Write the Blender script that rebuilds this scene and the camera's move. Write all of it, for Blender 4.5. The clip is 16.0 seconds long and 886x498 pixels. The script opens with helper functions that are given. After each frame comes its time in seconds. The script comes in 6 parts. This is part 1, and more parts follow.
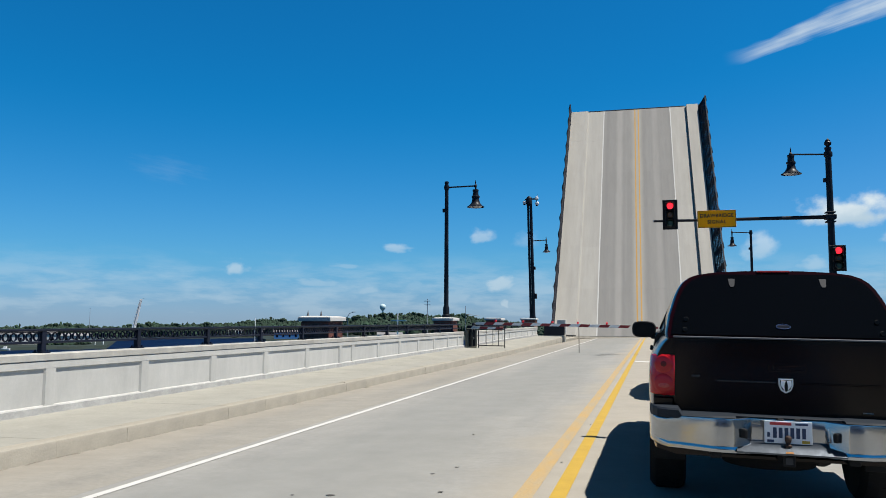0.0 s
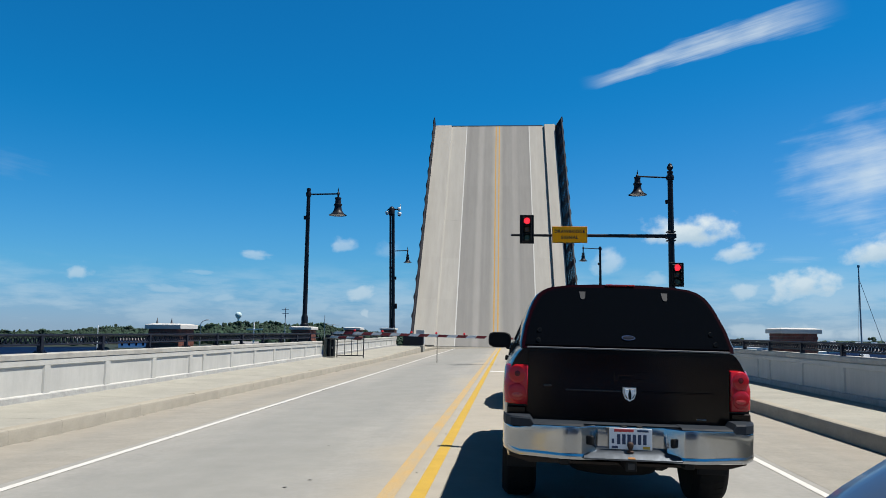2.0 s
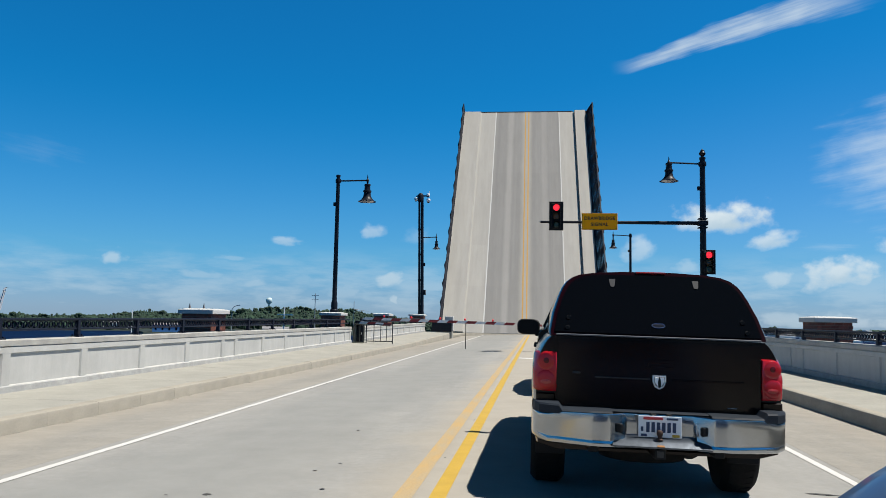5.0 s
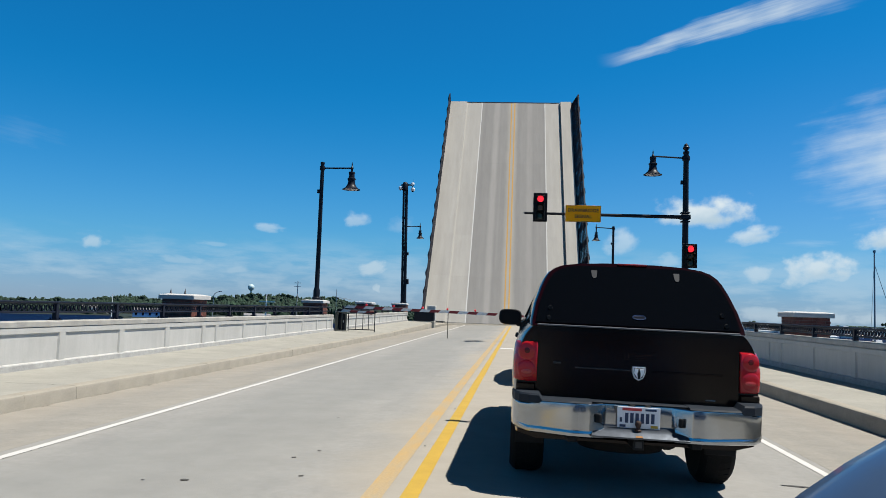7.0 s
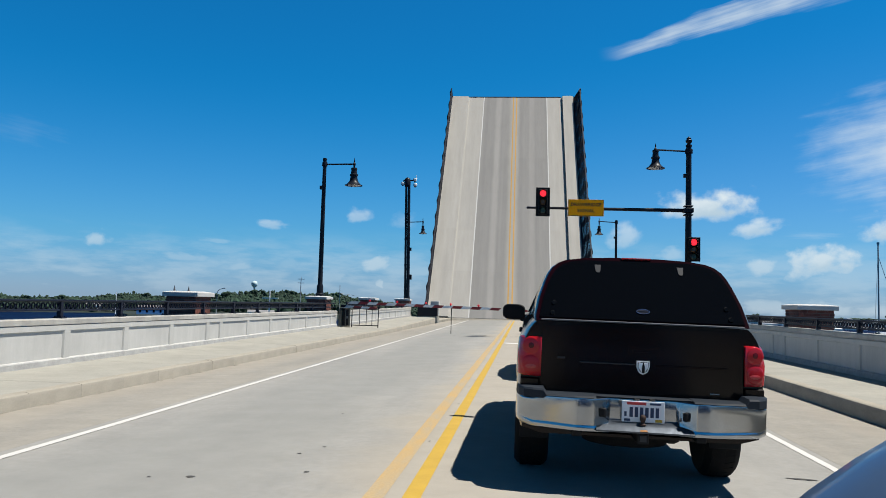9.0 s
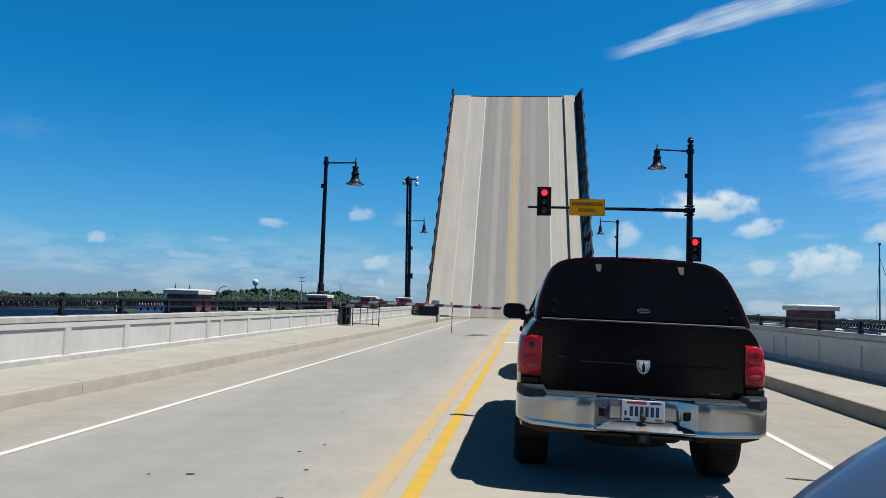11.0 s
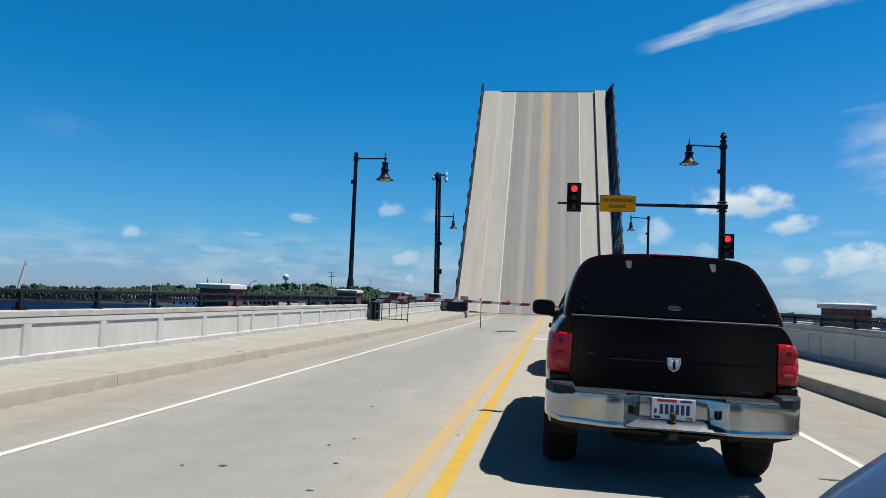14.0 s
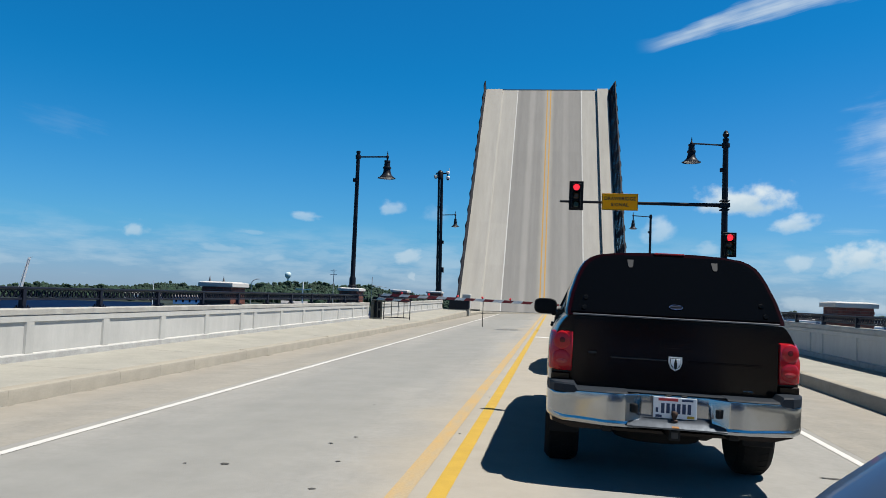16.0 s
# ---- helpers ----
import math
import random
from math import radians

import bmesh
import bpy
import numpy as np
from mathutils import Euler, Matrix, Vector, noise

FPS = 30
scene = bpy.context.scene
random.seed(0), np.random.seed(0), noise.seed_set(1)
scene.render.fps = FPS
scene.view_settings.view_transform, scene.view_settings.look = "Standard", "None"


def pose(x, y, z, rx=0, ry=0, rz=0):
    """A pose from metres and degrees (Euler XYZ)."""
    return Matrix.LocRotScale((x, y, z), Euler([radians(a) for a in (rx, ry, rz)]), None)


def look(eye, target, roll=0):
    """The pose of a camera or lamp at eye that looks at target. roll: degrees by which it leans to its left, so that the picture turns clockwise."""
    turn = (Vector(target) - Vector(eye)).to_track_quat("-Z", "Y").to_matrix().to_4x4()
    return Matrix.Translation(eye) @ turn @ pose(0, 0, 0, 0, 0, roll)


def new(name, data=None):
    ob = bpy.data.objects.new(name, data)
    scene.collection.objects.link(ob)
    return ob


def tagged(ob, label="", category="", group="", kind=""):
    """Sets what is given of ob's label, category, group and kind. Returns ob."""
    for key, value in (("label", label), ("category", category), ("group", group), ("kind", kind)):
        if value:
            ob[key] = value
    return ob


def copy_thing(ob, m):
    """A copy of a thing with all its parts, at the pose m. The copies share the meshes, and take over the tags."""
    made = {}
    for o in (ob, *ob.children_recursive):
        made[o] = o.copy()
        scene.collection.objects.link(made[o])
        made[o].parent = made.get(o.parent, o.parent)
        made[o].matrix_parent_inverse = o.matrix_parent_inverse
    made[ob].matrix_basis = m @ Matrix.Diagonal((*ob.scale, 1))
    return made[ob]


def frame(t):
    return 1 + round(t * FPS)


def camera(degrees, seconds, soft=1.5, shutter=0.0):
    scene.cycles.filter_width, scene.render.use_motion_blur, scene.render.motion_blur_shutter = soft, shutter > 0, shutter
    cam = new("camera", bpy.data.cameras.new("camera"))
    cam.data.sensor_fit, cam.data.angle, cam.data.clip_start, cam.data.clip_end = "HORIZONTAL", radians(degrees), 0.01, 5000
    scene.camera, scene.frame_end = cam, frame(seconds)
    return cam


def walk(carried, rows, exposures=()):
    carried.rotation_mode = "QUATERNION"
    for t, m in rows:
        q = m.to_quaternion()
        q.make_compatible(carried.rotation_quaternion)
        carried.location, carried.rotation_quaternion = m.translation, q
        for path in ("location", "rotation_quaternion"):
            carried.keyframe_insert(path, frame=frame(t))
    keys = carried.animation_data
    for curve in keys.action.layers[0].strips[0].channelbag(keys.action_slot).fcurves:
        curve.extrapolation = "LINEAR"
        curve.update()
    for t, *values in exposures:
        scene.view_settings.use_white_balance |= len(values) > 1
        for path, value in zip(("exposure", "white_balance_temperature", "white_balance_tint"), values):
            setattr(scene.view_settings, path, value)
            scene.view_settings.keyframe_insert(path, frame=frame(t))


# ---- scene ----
cam = camera(59.88, 16.0, soft=0.6)
PATH = [
    (0.0, pose(-0.001, -0.034, 1.379, 95.329, -0.262, 15.269)),
    (0.5, pose(0.010, 0.003, 1.378, 95.578, -0.615, 13.211)),
    (1.0, pose(0.004, 0.032, 1.378, 95.863, -0.600, 9.118)),
    (1.5, pose(0.007, 0.040, 1.372, 96.004, -1.332, 5.477)),
    (2.0, pose(-0.003, 0.023, 1.375, 96.143, -0.772, 4.886)),
    (2.5, pose(-0.002, 0.018, 1.378, 96.078, -0.772, 5.236)),
    (3.0, pose(-0.006, 0.008, 1.377, 95.950, -0.977, 6.231)),
    (3.5, pose(-0.004, 0.011, 1.378, 95.648, -1.063, 7.114)),
    (4.0, pose(-0.008, 0.005, 1.377, 95.604, -0.747, 7.427)),
    (6.5, pose(0.001, 0.020, 1.371, 94.325, -2.091, 5.965)),
    (7.0, pose(-0.001, 0.023, 1.368, 94.376, -2.010, 5.707)),
    (7.5, pose(-0.004, 0.025, 1.372, 94.343, -1.965, 5.686)),
    (8.0, pose(0.001, 0.025, 1.367, 93.825, -2.240, 6.444)),
    (8.5, pose(-0.001, 0.026, 1.367, 93.888, -1.938, 5.905)),
    (9.0, pose(-0.005, 0.022, 1.371, 94.011, -1.595, 5.949)),
    (11.5, pose(-0.002, 0.024, 1.367, 93.866, -1.990, 6.147)),
    (12.0, pose(-0.006, 0.006, 1.370, 93.661, -2.055, 7.564)),
    (12.5, pose(-0.002, 0.004, 1.370, 93.501, -2.247, 7.884)),
    (13.0, pose(-0.006, 0.001, 1.371, 93.628, -2.012, 8.312)),
    (13.5, pose(-0.002, -0.000, 1.369, 93.533, -2.231, 8.339)),
    (14.0, pose(-0.003, 0.009, 1.368, 93.547, -2.200, 8.158)),
    (14.5, pose(-0.001, 0.009, 1.369, 93.562, -2.143, 8.235)),
    (15.0, pose(-0.000, 0.007, 1.369, 93.607, -2.017, 8.369)),
    (15.5, pose(-0.003, 0.002, 1.369, 93.559, -2.143, 8.318)),
    (16.0, pose(-0.000, 0.000, 1.373, 93.408, -2.255, 8.311)),
]
walk(cam, PATH)

# ---- world and sun ----
SUN_DIR = Vector((0.465, 0.05, 1.0)).normalized()
EL = math.asin(SUN_DIR.z)
AZ = math.atan2(SUN_DIR.x, SUN_DIR.y)

world = bpy.data.worlds.new("world")
scene.world = world
world.use_nodes = True
WT = world.node_tree


def wnode(kind, **kw):
    n = WT.nodes.new(kind)
    for k, v in kw.items():
        if k == "op":
            n.operation = v
        elif k == "val":
            for i, x in v.items():
                n.inputs[i].default_value = x
    return n


def wlink(a, b):
    WT.links.new(a, b)


def wmath(op, a, b=None, c=None, clamp=False):
    n = WT.nodes.new("ShaderNodeMath")
    n.operation = op
    n.use_clamp = clamp
    for i, x in enumerate((a, b, c)):
        if x is None:
            continue
        if isinstance(x, (int, float)):
            n.inputs[i].default_value = x
        else:
            wlink(x, n.inputs[i])
    return n.outputs[0]


def wdot(vec, v):
    n = WT.nodes.new("ShaderNodeVectorMath")
    n.operation = "DOT_PRODUCT"
    wlink(vec, n.inputs[0])
    n.inputs[1].default_value = v
    return n.outputs["Value"]


def wnoise(vec, scale, detail=5.0, rough=0.55):
    n = WT.nodes.new("ShaderNodeTexNoise")
    n.inputs["Scale"].default_value = scale
    n.inputs["Detail"].default_value = detail
    n.inputs["Roughness"].default_value = rough
    wlink(vec, n.inputs["Vector"])
    return n.outputs["Fac"]


def wcombine(a, b, c=0.0):
    n = WT.nodes.new("ShaderNodeCombineXYZ")
    for i, x in enumerate((a, b, c)):
        if isinstance(x, (int, float)):
            n.inputs[i].default_value = x
        else:
            wlink(x, n.inputs[i])
    return n.outputs[0]


sky = WT.nodes.new("ShaderNodeTexSky")
sky.sky_type = "NISHITA"
sky.sun_disc = False
sky.sun_elevation = EL
sky.sun_rotation = AZ
sky.air_density = 1.0
sky.dust_density = 0.35
sky.ozone_density = 3.5
sky.altitude = 0
coord = WT.nodes.new("ShaderNodeTexCoord")
DIR = coord.outputs["Generated"]


def ramp(x, lo, hi):
    n = WT.nodes.new("ShaderNodeMapRange")
    n.interpolation_type = "SMOOTHSTEP"
    n.inputs["From Min"].default_value = lo
    n.inputs["From Max"].default_value = hi
    wlink(x, n.inputs["Value"])
    return n.outputs["Result"]


# clouds: azimuth and elevation in degrees, half length, half height, tilt, density
CUMULUS = [
    (13.1, 7.35, 4.1, 1.6, 2, 0.95), (16.1, 5.75, 2.3, 0.85, 14, 0.7), (20.3, 3.45, 3.7, 1.6, 5, 0.85), (16.5, 3.05, 1.6, 0.95, 0, 0.6), (24.8, 5.7, 3.0, 1.35, 8, 0.85),
    (-12.35, 6.32, 1.35, 0.75, 8, 0.42), (-18.7, 5.35, 1.45, 0.5, -2, 0.40), (-30.35, 3.75, 1.05, 0.75, 2, 0.48), (-9.0, 6.0, 1.3, 0.8, 0, 0.16),
    (-10.9, 2.75, 1.9, 0.75, 10, 0.62), (-10.6, 1.3, 0.7, 0.6, -30, 0.6), (7.2, 5.2, 1.9, 1.3, 12, 0.5), (10.5, 3.9, 1.6, 0.7, 0, 0.36),
    (-21.0, 2.3, 1.8, 0.55, 4, 0.36), (-17.6, 2.6, 1.2, 0.8, 0, 0.20), (-14.6, 1.7, 2.4, 0.8, 4, 0.34), (-24.5, 2.75, 3.0, 0.45, -4, 0.30), (-22.5, 4.0, 1.6, 0.30, -3, 0.22), (-14.0, 2.2, 1.0, 0.5, 0, 0.3), (20.0, 0.3, 14.0, 0.8, 0, 0.5),
]
STREAKS = [(14.0, 20.05, 8.4, 1.30, 12.5, 0.72, 0.30)]
VEILS = [(24.6, 10.8, 6.6, 4.8, 9, 0.60), (19.6, 5.2, 2.6, 0.35, -3, 0.16), (-35.3, 10.5, 3.0, 1.2, -9, 0.05), (-36.5, 2.2, 6.0, 0.8, -4, 0.16)]

n_fine = wnoise(DIR, 26.0, 6.0, 0.55)
n_small = wnoise(DIR, 80.0, 5.0, 0.6)
cover = None
shade = None


def axes(az, el, a, b, tilt):
    """Across and up within a cloud, one at its rim; and whether the view is on its side of the sky."""
    az, el, tilt = radians(az), radians(el), radians(tilt)
    c = Vector((math.sin(az) * math.cos(el), math.cos(az) * math.cos(el), math.sin(el)))
    right = Vector((math.cos(az), -math.sin(az), 0))
    up = right.cross(c)
    u = (right * math.cos(tilt) + up * math.sin(tilt))
    v = (up * math.cos(tilt) - right * math.sin(tilt))
    return wdot(DIR, u / math.tan(radians(a))), wdot(DIR, v / math.tan(radians(b))), wmath("GREATER_THAN", wdot(DIR, c), 0.2)


def lay(d, density, front):
    global cover
    d = wmath("MULTIPLY", wmath("MULTIPLY", d, density), front)
    cover = d if cover is None else wmath("MAXIMUM", cover, d)
    return d


def cumulus(az, el, a, b, tilt, density):
    """A heaped cloud: flat, greyer foot and a knobbly top."""
    global shade
    uu, vv, front = axes(az, el, a, b, tilt)
    lowv = wmath("MULTIPLY", wmath("MINIMUM", wmath("ADD", vv, 0.25), 0.0), 1.5)
    vb = wmath("ADD", wmath("MAXIMUM", vv, 0.0), lowv)
    r = wmath("SQRT", wmath("ADD", wmath("MULTIPLY", uu, uu), wmath("MULTIPLY", vb, vb)))
    p = wcombine(wmath("MULTIPLY", uu, max(a * 0.62, 1.15)), wmath("MULTIPLY", vv, max(b * 0.85, 0.85)), az * 0.37 + el)
    n = wmath("ADD", wmath("MULTIPLY", wnoise(p, 1.2, 6.0, 0.48), 0.78), wmath("MULTIPLY", n_small, 0.22))
    f = wmath("ADD", wmath("SUBTRACT", 0.80, r), wmath("MULTIPLY_ADD", n, 1.8, -0.85))
    d = lay(ramp(f, 0.0, 0.70), density, front)
    dark = wmath("MULTIPLY", d, ramp(wmath("ADD", vv, wmath("MULTIPLY_ADD", n, 1.2, -0.6)), 0.45, -0.55))
    shade = dark if shade is None else wmath("MAXIMUM", shade, dark)


def streak(az, el, a, b, tilt, density, taper):
    """A combed plume, drawn out to a soft point."""
    uu, vv, front = axes(az, el, a, b, tilt)
    width = wmath("MAXIMUM", wmath("MULTIPLY_ADD", uu, taper, 0.68), 0.12)
    warp = wnoise(wcombine(wmath("MULTIPLY", uu, 1.6), wmath("MULTIPLY", vv, 0.7), el), 1.2, 3.0, 0.5)
    v2 = wmath("DIVIDE", wmath("ADD", vv, wmath("MULTIPLY_ADD", warp, 0.9, -0.45)), width)
    comb = wnoise(wcombine(wmath("MULTIPLY", uu, 1.1), wmath("MULTIPLY", vv, 4.6), el), 1.5, 5.0, 0.55)
    soft = wnoise(wcombine(wmath("MULTIPLY", uu, 2.2), wmath("MULTIPLY", vv, 1.6), az), 1.7, 4.0, 0.5)
    ends = wmath("MULTIPLY", ramp(uu, -1.02, -0.55), ramp(uu, 1.10, 0.45))
    body = wmath("SUBTRACT", 1.0, wmath("MULTIPLY", v2, v2))
    f = wmath("ADD", body, wmath("MULTIPLY_ADD", comb, 0.8, wmath("MULTIPLY_ADD", soft, 0.9, -0.95)))
    lay(wmath("MULTIPLY", ramp(f, -0.1, 1.5), ends), density, front)


def veil(az, el, a, b, tilt, density):
    """Thin ice cloud with feathered ends."""
    uu, vv, front = axes(az, el, a, b, tilt)
    comb = wnoise(wcombine(wmath("MULTIPLY", uu, 0.7), wmath("MULTIPLY", vv, 3.6), el), 1.7, 6.0, 0.6)
    soft = wnoise(wcombine(wmath("MULTIPLY", uu, 1.2), wmath("MULTIPLY", vv, 1.1), az), 1.4, 4.0, 0.5)
    r = wmath("SQRT", wmath("ADD", wmath("MULTIPLY", uu, uu), wmath("MULTIPLY", vv, vv)))
    f = wmath("ADD", wmath("SUBTRACT", 0.85, r), wmath("MULTIPLY_ADD", comb, 1.1, wmath("MULTIPLY_ADD", soft, 1.2, -1.05)))
    lay(ramp(f, 0.0, 1.35), density * 1.3, front)


for row in CUMULUS:
    cumulus(*row)
for row in STREAKS:
    streak(*row)
for row in VEILS:
    veil(*row)
# thin grey and white layers low over the horizon
sep = WT.nodes.new("ShaderNodeSeparateXYZ")
wlink(DIR, sep.inputs[0])
flat = wcombine(wmath("MULTIPLY", sep.outputs[0], 1.0), wmath("MULTIPLY", sep.outputs[1], 1.0), wmath("MULTIPLY", sep.outputs[2], 4.5))
layer = ramp(wmath("ADD", wmath("MULTIPLY", wnoise(flat, 15.0, 6.0, 0.58), 0.6), wmath("MULTIPLY", wnoise(flat, 4.0, 3.0, 0.5), 0.4)), 0.40, 0.62)
band = wmath("MULTIPLY", ramp(sep.outputs[2], -0.01, 0.015), wmath("SUBTRACT", 1.0, ramp(sep.outputs[2], 0.03, 0.095)))
layer = wmath("MULTIPLY", wmath("MULTIPLY", layer, band), 0.38)
low = wmath("MULTIPLY", wmath("SUBTRACT", 1.0, ramp(sep.outputs[2], 0.005, 0.045)), 0.16)
cover = wmath("MAXIMUM", wmath("MAXIMUM", cover, layer), low, clamp=True)
shade = wmath("MAXIMUM", shade, wmath("MULTIPLY", band, 0.55))

tint = WT.nodes.new("ShaderNodeMix")
tint.data_type = "RGBA"
tint.blend_type = "MULTIPLY"
tint.inputs["Factor"].default_value = 1.0
wlink(sky.outputs[0], tint.inputs["A"])
SKY_TINT = (0.045, 0.85, 1.33, 1)
ZENITH_TINT = (0.17, 0.24, 0.27, 1)
HORIZON_TINT = (0.42, 0.90, 1.34, 1)
HAZE_TINT = (0.42, 0.76, 1.42, 1)
hue = WT.nodes.new("ShaderNodeMix")
hue.data_type = "RGBA"
hue.inputs["A"].default_value = HORIZON_TINT
hue.inputs["B"].default_value = SKY_TINT
# paler towards the sun's side
sunward = wdot(DIR, Vector((math.sin(AZ), math.cos(AZ), 0.0)))
wlink(ramp(wmath("SUBTRACT", sep.outputs[2], wmath("MULTIPLY", wmath("MAXIMUM", sunward, 0.0), 0.14)), -0.02, 0.29), hue.inputs["Factor"])
high = WT.nodes.new("ShaderNodeMix")
high.data_type = "RGBA"
haze = WT.nodes.new("ShaderNodeMix")
haze.data_type = "RGBA"
wlink(hue.outputs["Result"], haze.inputs["A"])
haze.inputs["B"].default_value = HAZE_TINT
wlink(ramp(sep.outputs[2], 0.085, 0.0), haze.inputs["Factor"])
wlink(haze.outputs["Result"], high.inputs["A"])
high.inputs["B"].default_value = ZENITH_TINT
wlink(ramp(sep.outputs[2], 0.42, 0.72), high.inputs["Factor"])
wlink(high.outputs["Result"], tint.inputs["B"])
mixc = WT.nodes.new("ShaderNodeMix")
mixc.data_type = "RGBA"
wlink(cover, mixc.inputs["Factor"])
wlink(tint.outputs["Result"], mixc.inputs["A"])
puff = WT.nodes.new("ShaderNodeMix")
puff.data_type = "RGBA"
puff.inputs["A"].default_value = (8.9, 9.9, 10.3, 1)
puff.inputs["B"].default_value = (5.5, 7.2, 8.4, 1)
wlink(wmath("ADD", shade, wmath("MULTIPLY_ADD", n_fine, 0.5, -0.2), None, True), puff.inputs["Factor"])
wlink(puff.outputs["Result"], mixc.inputs["B"])
bg = WT.nodes["Background"]
wlink(mixc.outputs["Result"], bg.inputs["Color"])
bg.inputs["Strength"].default_value = 0.0607

sun = new("sun", bpy.data.lights.new("sun", "SUN"))
sun.data.energy = 5.2
sun.data.angle = radians(0.53)
sun.data.color = (1.0, 0.95, 0.865)
sun.matrix_world = look(SUN_DIR * 50, (0, 0, 0))
scene.view_settings.exposure = 0.485

# ---- materials ----
MATS = {}


def mat(name, color, rough=0.6, metal=0.0, vary=0.15, scale=4.0, bump=0.0, bump_scale=60.0, coat=0.0, stretch=(1, 1, 1), color2=None, emit=0.0, fine=0.0, island=False, spec=0.5, alpha=1.0, trans=0.0):
    if name in MATS:
        return MATS[name]
    m = bpy.data.materials.new(name)
    m.use_nodes = True
    t = m.node_tree
    p = t.nodes["Principled BSDF"]
    p.inputs["Roughness"].default_value = rough
    p.inputs["Metallic"].default_value = metal
    p.inputs["Coat Weight"].default_value = coat
    p.inputs["Coat Roughness"].default_value = 0.04
    p.inputs["Specular IOR Level"].default_value = spec
    p.inputs["Transmission Weight"].default_value = trans
    c1 = Vector(color)
    c2 = Vector(color2) if color2 else c1 * (1 - vary)
    tc = t.nodes.new("ShaderNodeTexCoord")
    mp = t.nodes.new("ShaderNodeMapping")
    mp.inputs["Scale"].default_value = stretch
    t.links.new(tc.outputs["Object"], mp.inputs["Vector"])
    n1 = t.nodes.new("ShaderNodeTexNoise")
    n1.inputs["Scale"].default_value = scale
    n1.inputs["Detail"].default_value = 6
    n1.inputs["Roughness"].default_value = 0.6
    t.links.new(mp.outputs["Vector"], n1.inputs["Vector"])
    rmp = t.nodes.new("ShaderNodeMapRange")
    rmp.inputs["From Min"].default_value = 0.3
    rmp.inputs["From Max"].default_value = 0.7
    t.links.new(n1.outputs["Fac"], rmp.inputs["Value"])
    mx = t.nodes.new("ShaderNodeMix")
    mx.data_type = "RGBA"
    mx.inputs["A"].default_value = (*c1, 1)
    mx.inputs["B"].default_value = (*c2, 1)
    t.links.new(rmp.outputs["Result"], mx.inputs["Factor"])
    out = mx.outputs["Result"]
    if fine > 0:
        n2 = t.nodes.new("ShaderNodeTexNoise")
        n2.inputs["Scale"].default_value = scale * 23
        n2.inputs["Detail"].default_value = 4
        t.links.new(tc.outputs["Object"], n2.inputs["Vector"])
        r2 = t.nodes.new("ShaderNodeMapRange")
        r2.inputs["To Min"].default_value = 1 - fine
        r2.inputs["To Max"].default_value = 1 + fine
        t.links.new(n2.outputs["Fac"], r2.inputs["Value"])
        mu = t.nodes.new("ShaderNodeVectorMath")
        mu.operation = "SCALE"
        t.links.new(out, mu.inputs[0])
        t.links.new(r2.outputs["Result"], mu.inputs["Scale"])
        out = mu.outputs[0]
    info = t.nodes.new("ShaderNodeNewGeometry" if island else "ShaderNodeObjectInfo")
    r3 = t.nodes.new("ShaderNodeMapRange")
    r3.inputs["To Min"].default_value = 1 - vary * 0.5
    r3.inputs["To Max"].default_value = 1 + vary * 0.3
    t.links.new(info.outputs["Random Per Island" if island else "Random"], r3.inputs["Value"])
    mv = t.nodes.new("ShaderNodeVectorMath")
    mv.operation = "SCALE"
    t.links.new(out, mv.inputs[0])
    t.links.new(r3.outputs["Result"], mv.inputs["Scale"])
    t.links.new(mv.outputs[0], p.inputs["Base Color"])
    if bump > 0:
        n3 = t.nodes.new("ShaderNodeTexNoise")
        n3.inputs["Scale"].default_value = bump_scale
        n3.inputs["Detail"].default_value = 5
        t.links.new(tc.outputs["Object"], n3.inputs["Vector"])
        b = t.nodes.new("ShaderNodeBump")
        b.inputs["Strength"].default_value = bump
        b.inputs["Distance"].default_value = 0.01
        t.links.new(n3.outputs["Fac"], b.inputs["Height"])
        t.links.new(b.outputs["Normal"], p.inputs["Normal"])
    if emit > 0:
        p.inputs["Emission Color"].default_value = (*color, 1)
        p.inputs["Emission Strength"].default_value = emit
    MATS[name] = m
    return m


M_ROAD = mat("concrete_road", (0.275, 0.269, 0.251), 0.85, vary=0.14, scale=0.6, stretch=(2.0, 0.16, 1), color2=(0.214, 0.214, 0.205), fine=0.13, bump=0.25, bump_scale=90, spec=0.15)
M_SHOULDER = mat("concrete_shoulder", (0.278, 0.262, 0.230), 0.88, vary=0.15, scale=0.8, stretch=(2.0, 0.3, 1), color2=(0.232, 0.223, 0.201), fine=0.13, bump=0.25, bump_scale=90, spec=0.15)
M_WALK = mat("concrete_walk", (0.298, 0.291, 0.257), 0.92, vary=0.06, scale=0.9, fine=0.10, bump=0.2, bump_scale=80, color2=(0.258, 0.253, 0.226), spec=0.15)
M_KERB = mat("concrete_kerb", (0.335, 0.310, 0.258), 0.92, vary=0.10, scale=1.6, fine=0.12, bump=0.3, bump_scale=45, color2=(0.272, 0.254, 0.216), spec=0.15)
M_PARA = mat("concrete_parapet", (0.448, 0.445, 0.422), 0.9, vary=0.08, scale=1.3, stretch=(1, 1, 0.8), fine=0.05, bump=0.12, bump_scale=55, color2=(0.385, 0.382, 0.364))
M_PLINTH = mat("concrete_plinth", (0.385, 0.382, 0.366), 0.92, vary=0.3, scale=3.0, fine=0.18, bump=0.4, bump_scale=25, color2=(0.30, 0.30, 0.29))
